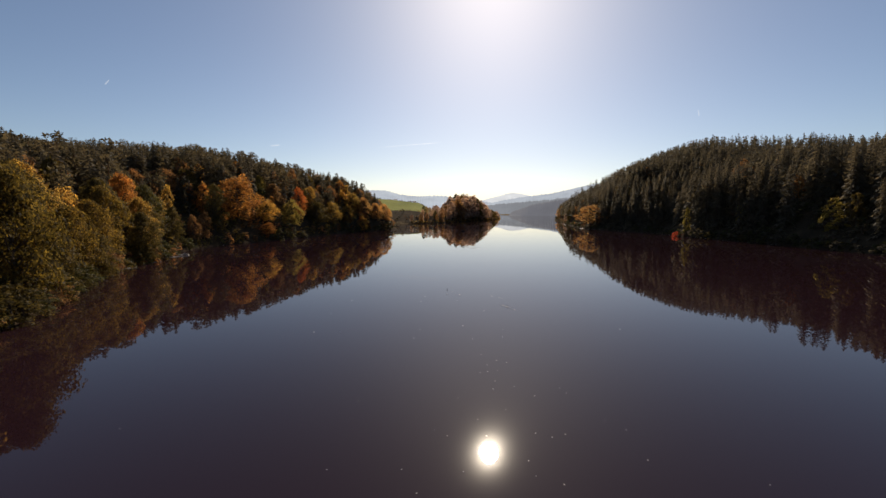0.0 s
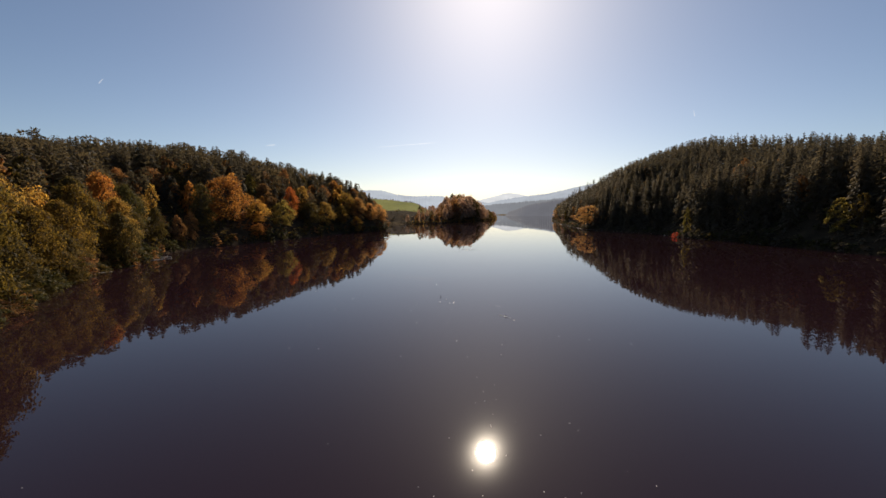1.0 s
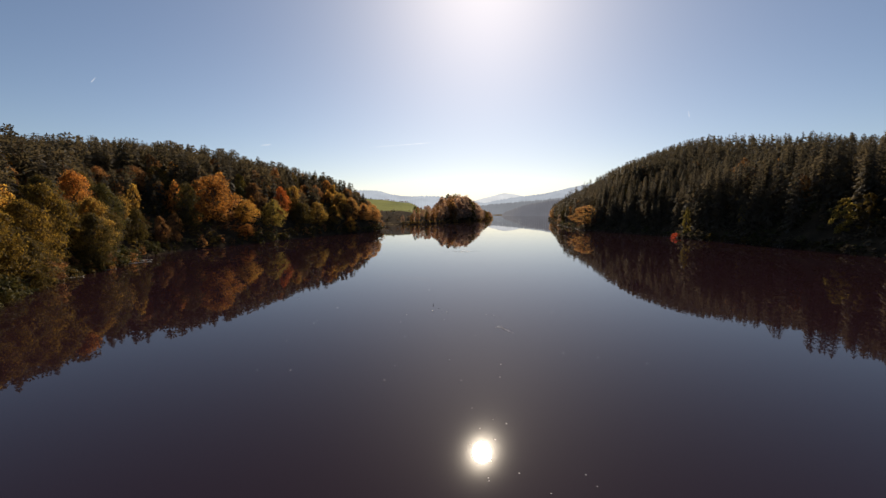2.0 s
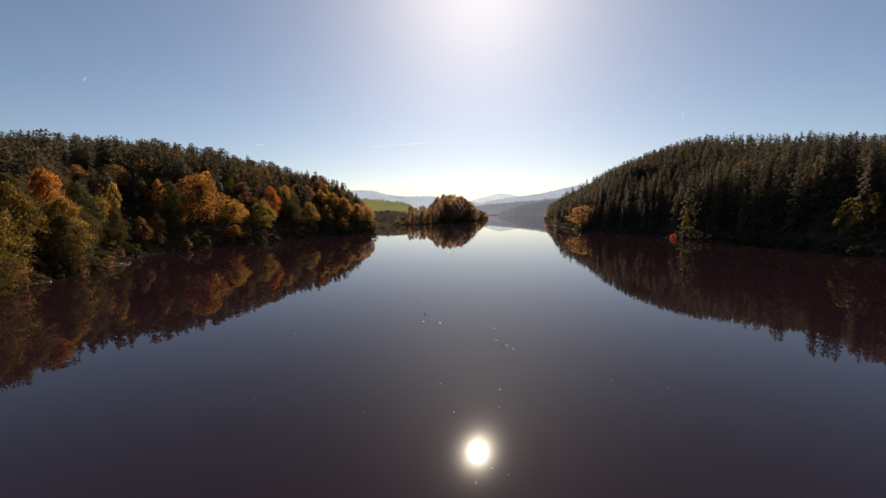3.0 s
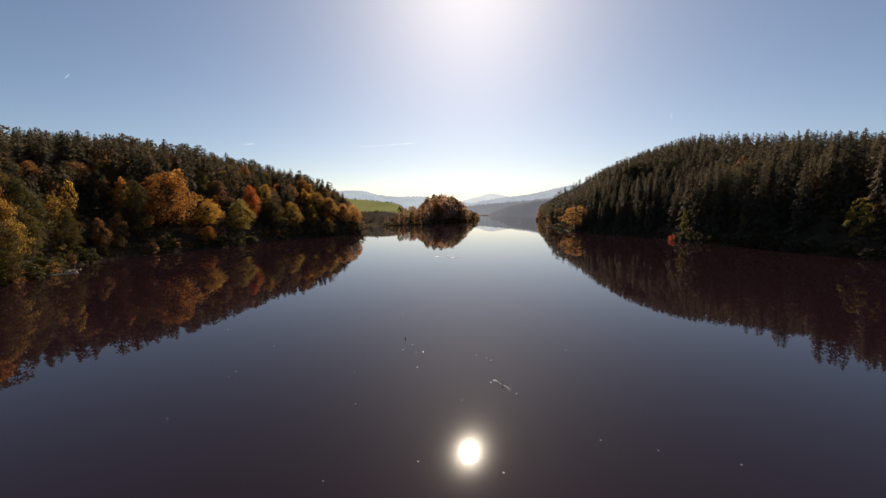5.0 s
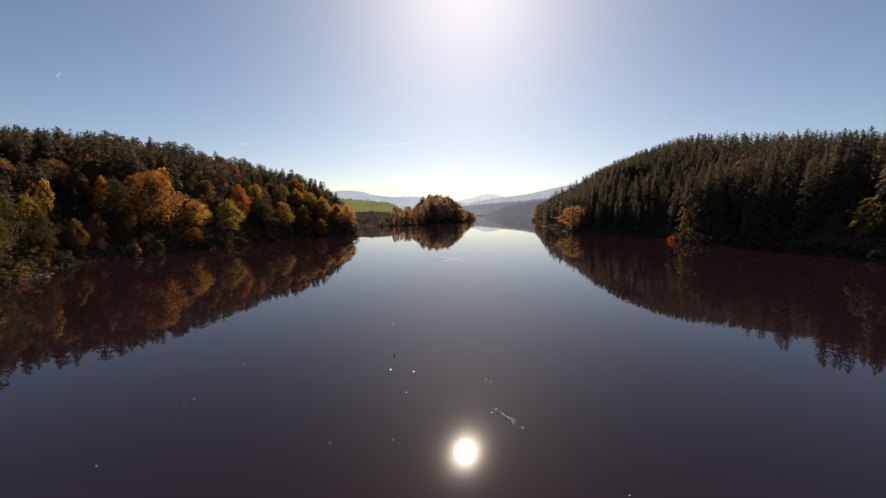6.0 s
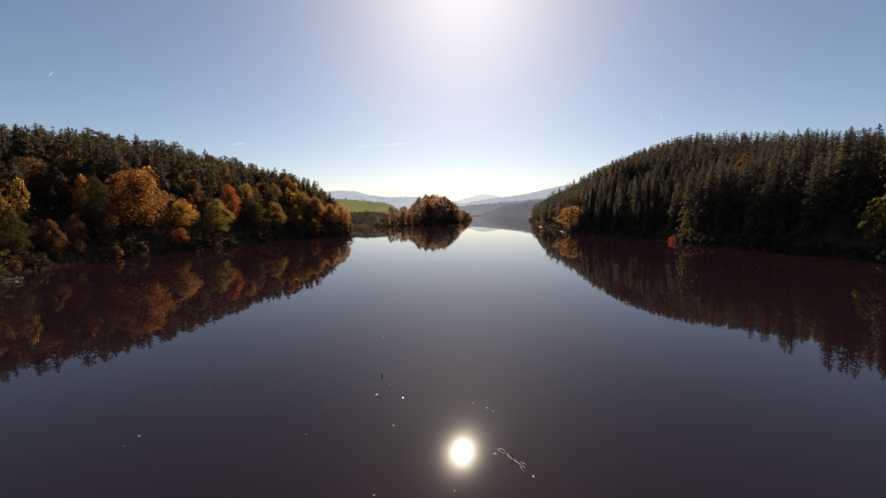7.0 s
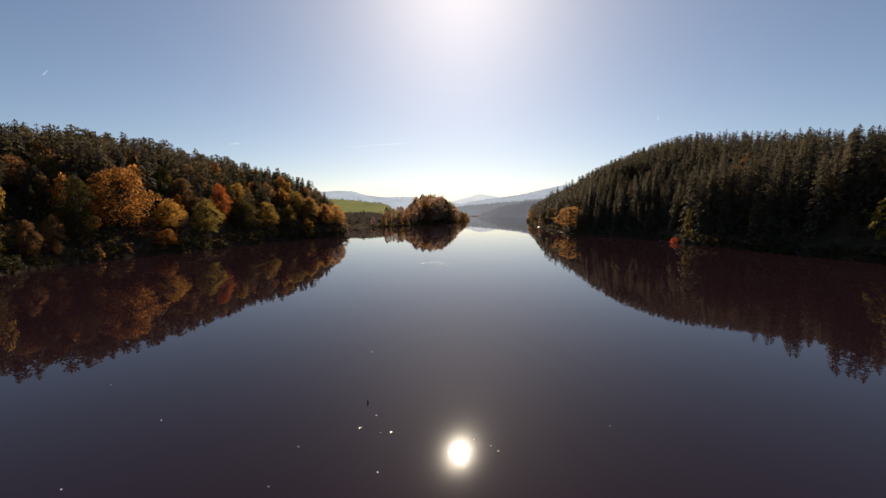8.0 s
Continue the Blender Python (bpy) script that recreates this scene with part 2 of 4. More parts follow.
def mesh_from(name, verts, faces, materials, smooth=False, index=None):
    """A mesh from arrays: verts (n, 3), faces (m, k) with k one number throughout, or a list of lists."""
    me = bpy.data.meshes.new(name)
    if isinstance(faces, np.ndarray):
        m, k = faces.shape
        me.vertices.add(len(verts))
        me.vertices.foreach_set("co", np.ascontiguousarray(verts, np.float32).ravel())
        me.loops.add(m * k)
        me.loops.foreach_set("vertex_index", np.ascontiguousarray(faces, np.int32).ravel())
        me.polygons.add(m)
        me.polygons.foreach_set("loop_start", np.arange(0, m * k, k, dtype=np.int32))
        me.update(calc_edges=True)
    else:
        me.from_pydata([tuple(v) for v in verts], [], faces)
    for mat in materials:
        me.materials.append(mat)
    if index is not None:
        me.polygons.foreach_set("material_index", np.ascontiguousarray(index, np.int32))
    me.polygons.foreach_set("use_smooth", np.full(len(me.polygons), smooth))
    me.validate()
    return me


def stretched(lo, hi, step, reach, growth=1.22):
    mid = list(np.arange(lo, hi + step, step))
    s = step
    a, b = mid[0], mid[-1]
    before, after = [], []
    while a > -reach or b < reach:
        s *= growth
        if a > -reach:
            a -= s
            before.append(max(a, -reach))
        if b < reach:
            b += s
            after.append(min(b, reach))
    return np.array(before[::-1] + mid + after)


gx, gy = stretched(-200, 370, 4.0, 4600), stretched(20, 1210, 5.0, 4600)
GX, GY = np.meshgrid(gx, gy)
GS = shore_distance(GX, GY)
GZ = land_height(GX, GY, GS)
cols = len(gx)
cell = (np.arange(len(gy) - 1)[:, None] * cols + np.arange(cols - 1)[None, :]).ravel()
quads = np.stack([cell, cell + 1, cell + 1 + cols, cell + cols], 1)
cx, cy, cs = GX.ravel()[quads].mean(1), GY.ravel()[quads].mean(1), GS.ravel()[quads].mean(1)
kind = np.zeros(len(quads), int)
kind[(cy > 432 + 6 * np.sin(cx * 0.05)) & (cx < 5) & (cx > -420) & (cs > 20)] = 1
kind[(cs > 0) & (cs < 7) & (cy > 330) & (cy < 400) & (cx < -12) & (cx > -160)] = 2
kind[(cs > 0) & (cs < 25) & (cy > 560) & (cx < 230)] = 2
kind[(np.hypot(cx, cy) > 1000) & (cx < -20)] = 1
ground = new("ground", mesh_from("ground", np.stack([GX.ravel(), GY.ravel(), GZ.ravel()], 1), quads, [FOREST_FLOOR, MEADOW, DRY_GRASS], True, kind))
tagged(ground, "brown leaf-strewn forest floor rising from the lake to green meadow", "ground", kind="structure")

wx, wy = (-700, 900), (-700, 1500)
water = new("water", mesh_from("water", np.array([(wx[0], wy[0], 0), (wx[1], wy[0], 0), (wx[1], wy[1], 0), (wx[0], wy[1], 0)], float),
                               np.array([[0, 1, 2, 3]]), [water_material()]))
tagged(water, "dark still lake water mirroring trees and sky", "water", kind="structure")


# ------------------------------------------------------------ far hills
def far_hill(name, label, distance, profile, depth, mat, bumps, seed, lump):
    """A ridge on an arc round the lake: profile of (degrees from north, degrees above the horizon)."""
    rng = np.random.default_rng(seed)
    pa, pe = np.array(profile, float).T
    az = np.arange(pa[0], pa[-1], 0.05)
    el = np.interp(az, pa, pe)
    kernel = np.hanning(23)
    el = np.convolve(np.pad(el, 11, mode="edge"), kernel / kernel.sum(), "valid")
    top = 12 + distance * np.tan(np.radians(el))
    rough = rng.normal(0, 1, len(az))
    rough = np.convolve(rough, np.hanning(7) / 3.5, "same") + 0.6 * rng.normal(0, 1, len(az))
    top = top + rough * bumps
    verts, rows = [], [(-depth, 0.0), (-depth * 0.75, 0.3), (-depth * 0.45, 0.66), (-depth * 0.2, 0.9), (-depth * 0.08, 0.97), (0, 1.0), (depth * 0.2, 0.9), (depth * 0.6, 0.0)]
    for off, part_of in rows:
        r = distance + off
        wob = np.convolve(rng.normal(0, 2.2 * lump, len(az)), np.hanning(31) / 16, "same") * (0 < part_of < 1)
        verts.append(np.stack([np.sin(np.radians(az)) * r, np.cos(np.radians(az)) * r, np.maximum(top * part_of + wob, -1.0)], 1))
    verts = np.concatenate(verts)
    n = len(az)
    cell = (np.arange(len(rows) - 1)[:, None] * n + np.arange(n - 1)[None, :]).ravel()
    faces = np.stack([cell, cell + 1, cell + 1 + n, cell + n], 1)
    ob = new(name, mesh_from(name, verts, faces, [mat], True))
    return tagged(ob, label, "hill", kind="structure")


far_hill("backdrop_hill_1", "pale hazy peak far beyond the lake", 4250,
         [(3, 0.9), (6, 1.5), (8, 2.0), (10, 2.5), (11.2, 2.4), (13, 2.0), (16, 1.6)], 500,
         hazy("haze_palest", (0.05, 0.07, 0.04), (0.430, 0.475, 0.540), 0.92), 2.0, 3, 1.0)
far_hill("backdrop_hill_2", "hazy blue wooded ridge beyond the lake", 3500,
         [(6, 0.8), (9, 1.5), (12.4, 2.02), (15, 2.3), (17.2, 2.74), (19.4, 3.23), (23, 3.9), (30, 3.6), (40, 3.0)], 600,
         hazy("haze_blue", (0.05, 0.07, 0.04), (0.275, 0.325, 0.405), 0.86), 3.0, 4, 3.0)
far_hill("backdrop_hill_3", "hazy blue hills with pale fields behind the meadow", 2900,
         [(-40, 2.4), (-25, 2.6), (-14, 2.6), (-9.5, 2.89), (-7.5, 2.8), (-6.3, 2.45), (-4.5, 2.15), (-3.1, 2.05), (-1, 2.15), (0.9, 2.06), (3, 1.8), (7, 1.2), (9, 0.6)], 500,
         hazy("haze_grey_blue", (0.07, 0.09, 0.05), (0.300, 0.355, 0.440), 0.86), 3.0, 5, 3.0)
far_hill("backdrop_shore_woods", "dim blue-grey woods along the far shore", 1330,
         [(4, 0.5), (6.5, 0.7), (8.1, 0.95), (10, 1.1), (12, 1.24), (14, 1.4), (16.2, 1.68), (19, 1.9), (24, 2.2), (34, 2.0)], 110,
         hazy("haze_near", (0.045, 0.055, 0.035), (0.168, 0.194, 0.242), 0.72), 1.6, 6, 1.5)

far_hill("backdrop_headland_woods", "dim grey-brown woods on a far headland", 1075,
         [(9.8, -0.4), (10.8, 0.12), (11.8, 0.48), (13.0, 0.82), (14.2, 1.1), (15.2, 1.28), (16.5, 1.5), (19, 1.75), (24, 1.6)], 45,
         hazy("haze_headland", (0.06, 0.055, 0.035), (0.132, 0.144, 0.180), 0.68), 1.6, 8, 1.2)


# ------------------------------------------------------------ trees: shapes
def cards(c, u, v):
    """Leaf sprays: a pointed four-cornered blade at each centre c, half as long as u and as wide as v."""
    n = len(c)
    verts = np.stack([c - u, c + v - 0.15 * u, c + u, c - v - 0.15 * u], 1).reshape(-1, 3)
    return verts, np.arange(4 * n).reshape(n, 4)


def tube(points, radii, sides=6):
    """A tapered round limb through the points."""
    points = np.asarray(points, float)
    way = np.gradient(points, axis=0)
    way /= np.linalg.norm(way, axis=1)[:, None] + 1e-9
    ref = np.where(np.abs(way[:, 2:3]) > 0.8, np.array([[1.0, 0, 0]]), np.array([[0, 0, 1.0]]))
    a = np.cross(way, ref)
    a /= np.linalg.norm(a, axis=1)[:, None] + 1e-9
    b = np.cross(way, a)
    ang = np.arange(sides) * 2 * math.pi / sides
    ring = np.cos(ang)[None, :, None] * a[:, None] + np.sin(ang)[None, :, None] * b[:, None]
    verts = (points[:, None] + ring * np.asarray(radii, float)[:, None, None]).reshape(-1, 3)
    faces = []
    for i in range(len(points) - 1):
        for j in range(sides):
            k = (j + 1) % sides
            faces.append((i * sides + j, i * sides + k, (i + 1) * sides + k, (i + 1) * sides + j))
    end = (len(points) - 1) * sides
    for j in range(1, sides - 2, 2):
        faces.append((end, end + j, end + j + 1, end + j + 2))
        faces.append((0, j + 2, j + 1, j))
    return verts, np.array(faces)


def joined(pieces):
    verts, faces, n = [], [], 0
    for v, f in pieces:
        verts.append(v)
        faces.append(f + n)
        n += len(v)
    return np.concatenate(verts), np.concatenate(faces)


def unit(v):
    return v / (np.linalg.norm(v, axis=1)[:, None] + 1e-9)


def spruce_shape(seed, whorls, per, sprays, foot=0.04):
    """A spruce 1 high and about 0.17 in radius: whorls of drooping boughs on a straight stem."""
    rng = np.random.default_rng(seed)
    n = whorls * per
    f = foot + (0.985 - foot) * np.clip((np.repeat(np.arange(whorls), per) + rng.uniform(-0.6, 0.9, n)) / (whorls - 0.4), 0, 1) ** 0.86
    f = foot + (0.975 - foot) * (1 - (1 - (f - foot) / (0.985 - foot)) ** 1.4)
    az = rng.uniform(0, 2 * math.pi, n)
    reach = (0.165 * (1 - f) ** 0.52 + 0.003) * rng.uniform(0.72, 1.15, n)
    out = np.stack([np.cos(az), np.sin(az), np.zeros(n)], 1)
    side = np.stack([-np.sin(az), np.cos(az), np.zeros(n)], 1)
    droop = -0.42 + 0.40 * f + rng.normal(0, 0.12, n)
    c, u, v = [], [], []
    for k in range(sprays):
        at = (k + 0.55) / sprays
        ln = reach * (0.62 / sprays + (0.16 if sprays < 4 else 0.09))
        p = out * (reach * at)[:, None] + np.array([0, 0, 1.0]) * (f + reach * at * droop - 0.25 * reach * at * at)[:, None]
        p += side * (reach * rng.normal(0, 0.18, n))[:, None]
        turn = rng.normal(0, 0.5, n)
        d = unit(out * np.cos(turn)[:, None] + side * np.sin(turn)[:, None] + np.array([0, 0, 1.0]) * (droop - 0.4 * at)[:, None])
        w = unit(np.cross(d, np.array([0, 0, 1.0])) + np.array([0, 0, 1.0]) * rng.normal(-0.2, 0.45, n)[:, None])
        c.append(p), u.append(d * ln[:, None] * 1.25), v.append(w * (ln * rng.uniform(0.4, 0.7, n))[:, None])
    tip = np.array([[0, 0, 0.978], [0, 0, 0.978]])
    c.append(tip), u.append(np.array([[0, 0, 0.020]] * 2)), v.append(np.array([[0.010, 0, 0], [0, 0.010, 0]]))
    crown = cards(np.concatenate(c), np.concatenate(u), np.concatenate(v))
    stem = tube([(0, 0, -0.06), (0, 0, 0.0), (0.002, 0, 0.5), (0, 0.001, 0.985)], [0.016, 0.013, 0.007, 0.0012], 6)
    return stem, crown


def pine_shape(seed, clumps, per):
    """A pine 1 high: bare stem, and flat rounded clumps of needles in its upper two thirds."""
    rng = np.random.default_rng(seed)
    pieces = [tube([(0, 0, -0.06), (0, 0, 0.0), (0.012, 0.004, 0.45), (0.004, -0.004, 0.97)], [0.018, 0.014, 0.010, 0.002], 6)]
    c, u, v = [], [], []
    for k in range(clumps):
        f = 0.30 + 0.68 * (k + rng.uniform(0, 1)) / clumps
        spread = 0.15 * math.sin(math.pi * min(1, (1.04 - f) / 0.85)) ** 0.8
        az = k * 2.4 + rng.uniform(-0.5, 0.5)
        r = spread * rng.uniform(0.45, 1.0)
        mid = np.array([math.cos(az) * r, math.sin(az) * r, f])
        if k % 3 == 0:
            pieces.append(tube([(0, 0, f - 0.05), mid], [0.005, 0.001], 4))
        size = 0.078 * rng.uniform(0.75, 1.25) * (1.15 - 0.45 * f)
        d = unit(rng.normal(0, 1, (per, 3)))
        p = mid + d * (size * rng.uniform(0.55, 1.1, per))[:, None] * np.array([1.25, 1.25, 0.72])
        way = unit(d + rng.normal(0, 0.6, (per, 3)) + (0, 0, 0.35))
        wide = unit(np.cross(way, rng.normal(0, 1, (per, 3))))
        ln = size * rng.uniform(0.32, 0.54, per)
        c.append(p), u.append(way * ln[:, None]), v.append(wide * (ln * 0.5)[:, None])
    return joined(pieces), cards(np.concatenate(c), np.concatenate(u), np.concatenate(v))


def broad_shape(seed, lumps, per, leaf, low=0.14, lean=0.0, mass=1.0, flat=0.46):
    """A broadleaf tree 1 high with a crown about 0.5 in radius before scaling: limbs that carry rounded masses of leaves."""
    rng = np.random.default_rng(seed)
    stem = [(0, 0, -0.05), (0, 0, 0.02), (0.02 * rng.normal(), 0.02 * rng.normal(), 0.32), (lean * 0.3, 0.03 * rng.normal(), 0.62), (lean * 0.4, 0, 0.86)]
    pieces = [tube(stem, [0.040, 0.032, 0.024, 0.014, 0.004], 7)]
    c, u, v = [], [], []
    for k in range(lumps):
        f = (k + rng.uniform(0.1, 0.9)) / lumps
        z = low + 0.10 + (0.84 - low) * f
        wide = 0.5 * (math.sin(math.pi * (0.16 + 0.80 * f)) ** 0.75)
        az = k * 2.399 + rng.uniform(-0.6, 0.6)
        r = wide * rng.uniform(0.35, 1.0)
        size = mass * rng.uniform(0.10, 0.19) * (1.1 - 0.35 * f)
        mid = np.array([math.cos(az) * r + lean * f, math.sin(az) * r, z - 0.04 * rng.uniform(0, 1)])
        start = max(0.06, z - 0.16 - 0.25 * r)
        root = np.array([lean * 0.3 * start, 0, start])
        bend = root * 0.45 + mid * 0.55 + np.array([0, 0, -0.03])
        if lumps > 30 or k % 5 == 0:
            pieces.append(tube([root, bend, mid], [0.013, 0.007, 0.002], 4))
        d = unit(rng.normal(0, 1, (per, 3)))
        radius = size * (rng.uniform(0, 1, per) ** 0.4) * rng.uniform(0.75, 1.2, per)
        off = d * radius[:, None] * np.array([1.63 - 0.5 * flat, 1.63 - 0.5 * flat, flat])
        off[:, 2] -= 0.30 * (off[:, 0] * math.cos(az) + off[:, 1] * math.sin(az))      # each tier sags outward
        p = mid + off
        face = unit(d * 0.8 + rng.normal(0, 0.55, (per, 3)) + (0, 0, 0.75))
        way = unit(np.cross(face, rng.normal(0, 1, (per, 3))))
        across = np.cross(face, way)
        ln = leaf * rng.uniform(0.65, 1.35, per)
        c.append(p), u.append(way * ln[:, None]), v.append(across * (ln * 0.62)[:, None])
    return joined(pieces), cards(np.concatenate(c), np.concatenate(u), np.concatenate(v))


SHAPES = {
    "spruce": [spruce_shape(s, 26, 7, 5) for s in (11, 12, 13, 14)],
    "spruce_far": [spruce_shape(s, 10, 5, 2, 0.40) for s in (21, 22, 23, 24)],
    "spruce_mid": [spruce_shape(s, 19, 6, 3, 0.12) for s in (25, 26, 27)],
    "pine": [pine_shape(s, 22, 25) for s in (31, 32, 33, 34)],
    "pine_far": [pine_shape(s, 13, 10) for s in (41, 42, 43)],
    "broad_near": [broad_shape(s, 66, 170, 0.0165, 0.02) for s in (51, 52, 53)],
    "broad": [broad_shape(s, 52, 140, 0.0155, 0.03) for s in (61, 62, 63, 64, 65)],
    "broad_mid": [broad_shape(s, 38, 50, 0.028, 0.04) for s in (66, 67, 68)],
    "broad_far": [broad_shape(s, 26, 30, 0.046, 0.04) for s in (71, 72, 73, 74)],
    "broad_back": [broad_shape(s, 16, 18, 0.07, 0.04) for s in (75, 78, 79)],
    "airy": [broad_shape(s, 31, 60, 0.030, 0.10, 0.05, 0.62) for s in (66, 67, 68)],
    "sparse": [broad_shape(s, 36, 50, 0.030, -0.02, 0.12, 0.62) for s in (76, 77)],
    "shrub_near": [broad_shape(s, 18, 90, 0.028, -0.06, flat=0.72) for s in (87, 88, 89)],
    "shrub": [broad_shape(s, 14, 40, 0.05, -0.06, flat=0.72) for s in (81, 82, 83)],
    "shrub_far": [broad_shape(s, 9, 20, 0.075, -0.06, flat=0.72) for s in (84, 85, 86)],
    "tuft_far": [broad_shape(s, 4, 8, 0.2, -0.06, flat=0.72) for s in (94, 95, 96)],
    "bush_far": [broad_shape(s, 7, 12, 0.12, -0.06, flat=0.72) for s in (91, 92, 93)],
}
MESHES = {}


def tree_mesh(shape, which, part_name, mat):
    key = (shape, which, part_name, mat.name)
    if key not in MESHES:
        MESHES[key] = mesh_from(part_name, *SHAPES[shape][which][part_name == "crown"], [mat], part_name != "crown")
    return MESHES[key]


def tree(name, shape, colour, x, y, height, radius, label, group="", sunk=0.0, category="tree"):
    """One tree at its foot: a stem with its limbs, and a crown."""
    which = random.randrange(len(SHAPES[shape]))
    root = new(name)
    root.empty_display_size = 0.5
    z = height_at(x, y) - sunk
    base = {"spruce": 0.165, "spruce_mid": 0.165, "spruce_far": 0.165, "pine": 0.16, "pine_far": 0.16}.get(shape, 0.56)
    wide = radius / base
    root.matrix_world = pose(x, y, z, random.uniform(-2, 2), random.uniform(-2, 2), random.uniform(0, 360)) @ Matrix.Diagonal((wide, wide, height, 1))
    bark = PINE_BARK if "pine" in shape else BARK
    for part_name, mat in (("trunk", bark), ("crown", LEAF[colour])):
        ob = new(part_name, tree_mesh(shape, which, part_name, mat))
        ob.parent = root
    return tagged(root, label, category, group)


def woods(name, label, spots):
    """Trees past counting, joined: spots of (shape, colour, x, y, z, height, radius)."""
    mats, verts, faces, index, n = [], [], [], [], 0
    for shape, colour, x, y, z, height, radius in spots:
        which = random.randrange(len(SHAPES[shape]))
        base = 0.165 if "spruce" in shape else 0.16 if "pine" in shape else 0.56
        a = random.uniform(0, 2 * math.pi)
        ca, sa, w = math.cos(a), math.sin(a), radius / base
        for (v, f), mat in zip(SHAPES[shape][which], (PINE_BARK if "pine" in shape else BARK, LEAF[colour])):
            if mat not in mats:
                mats.append(mat)
            moved = np.stack([(v[:, 0] * ca - v[:, 1] * sa) * w + x, (v[:, 0] * sa + v[:, 1] * ca) * w + y, v[:, 2] * height + z], 1)
            verts.append(moved), faces.append(f + n), index.append(np.full(len(f), mats.index(mat)))
            n += len(v)
    ob = new(name, mesh_from(name, np.concatenate(verts), np.concatenate(faces), mats, False, np.concatenate(index)))
    return tagged(ob, label, "woods", kind="stuff")


# ------------------------------------------------------------ broadleaf trees on the west shore (x, y, height, crown radius, colour)
NEAR_SHORE = [
    (-53, 38, 17, 6.0, "gold"), (-51, 48, 16.5, 5.0, "yellow"), (-58, 50, 16, 6.0, "olive"), (-63, 60, 16, 5.5, "yellow"),
    (-62, 67, 12, 4.5, "yellow"), (-70, 68, 16.5, 5.5, "gold"), (-67, 77, 13, 5.0, "yellow"), (-71, 85, 15, 5.2, "yellow"),
    (-69, 93, 12, 4.2, "olive"), (-77, 92, 15, 5.0, "olive"), (-74, 99, 13, 4.4, "gold"), (-80, 102, 16, 4.6, "orange"),
    (-87, 112, 15, 5.0, "olive"), (-80, 109, 15, 4.8, "green"), (-76, 105, 11, 3.6, "olive"), (-65, 78, 4.0, 2.6, "rust"),
    (-56, 57, 8, 4.5, "olive"), (-62, 72, 9, 4.0, "olive"),
]
HOLLOW = [
    (-80, 121, 11, 2.8, "olive"), (-80, 130, 9, 2.6, "rust"), (-80, 136, 10, 2.6, "rust"), (-106, 156, 10, 7.0, "rust"),
    (-102, 163, 11, 5.0, "olive"), (-98, 159, 9, 4.6, "olive"), (-81, 145, 17, 4.6, "olive"), (-80, 160, 18, 10.0, "orange"),
    (-73, 171, 10, 5.2, "gold"), (-70, 164, 5.5, 3.4, "orange"), (-84, 189, 13, 3.4, "yellow_green"), (-83, 203, 14, 4.4, "rust"),
    (-103, 173, 12, 4.2, "gold"), (-109, 145, 10, 4.0, "rust"),
]
POINT = [
    (-77, 186, 13, 6.0, "rust"), (-67, 182, 13, 5.2, "yellow_green"), (-69, 197, 15, 4.2, "red"), (-68, 211, 14, 5.3, "gold"),
    (-62, 204, 12, 6.0, "olive"), (-79, 217, 16, 4.0, "rust"), (-58, 216, 13, 5.6, "gold"), (-53, 229, 11, 5.0, "gold"),
    (-52, 239, 13.5, 5.6, "gold"), (-46, 243, 14, 5.2, "amber"), (-40, 251, 11.5, 4.8, "amber"), (-51, 253, 10.5, 4.6, "rust"),
    (-36, 258, 11, 4.6, "amber"), (-40, 265, 9, 4.0, "rust"), (-63, 232, 13, 4.6, "rust"), (-34, 263, 9, 4.0, "amber"),
    (-61, 246, 12, 4.6, "orange"), (-46, 262, 8.5, 3.8, "rust"), (-45, 235, 9, 4.0, "gold"),
]
taken = []
for rows, shape, group in ((NEAR_SHORE, "broad_near", "autumn trees on the near bank"), (HOLLOW, "broad", "autumn trees round the hollow"), (POINT, "broad", "autumn trees on the point")):
    for x, y, height, radius, colour in rows:
        tree("broadleaf_tree", shape, colour, x, y, height, radius, f"broadleaf tree with {COLOUR_WORDS[colour]} leaves on the lake bank", group)
        taken.append((x, y, radius))

# the few bright trees under the dark spruces of the east shore
for x, y, height, radius, colour, words in (
        (102.0, 271, 13.0, 10.5, "amber", "rounded amber-coloured broadleaf tree at the water's edge"),
        (115.0, 185.6, 14, 1.9, "yellow_green", "slender yellow-green birch before dark spruces"),
        (112.6, 189.3, 3.2, 2.3, "scarlet", "small bright red bush at the water's edge"),
        (125.5, 126.5, 12.0, 4.5, "yellow_green", "spreading yellow-green broadleaf tree before dark spruces"),
        (128, 122, 11, 3.0, "olive", "small olive green broadleaf tree among dark spruces"),
        (124, 165, 10, 1.6, "yellow_green", "slender yellow-green young tree among spruces"),
        (163, 541, 17, 8.0, "amber", "spreading amber broadleaf tree at the end of the wooded shore"),
        (148, 197, 17, 6.0, "rust", "rusty brown broadleaf tree among spruces")):
    tree("broadleaf_tree", "shrub_near" if height < 6 else "broad_mid" if "rounded" in words else "sparse" if "spreading" in words else "airy", colour, x, y, height, radius, words, "bright trees on the dark shore")
    taken.append((x, y, radius))


taken += [(124, 119, 7), (117, 198, 5), (119, 210, 5), (121, 222, 4), (128, 138, 9), (130, 150, 6), (102, 284, 6)]     # gaps in the spruces through which the sun comes


def free(x, y, room):
    return all((x - a) ** 2 + (y - b) ** 2 > (r * 0.62 + room) ** 2 for a, b, r in taken)


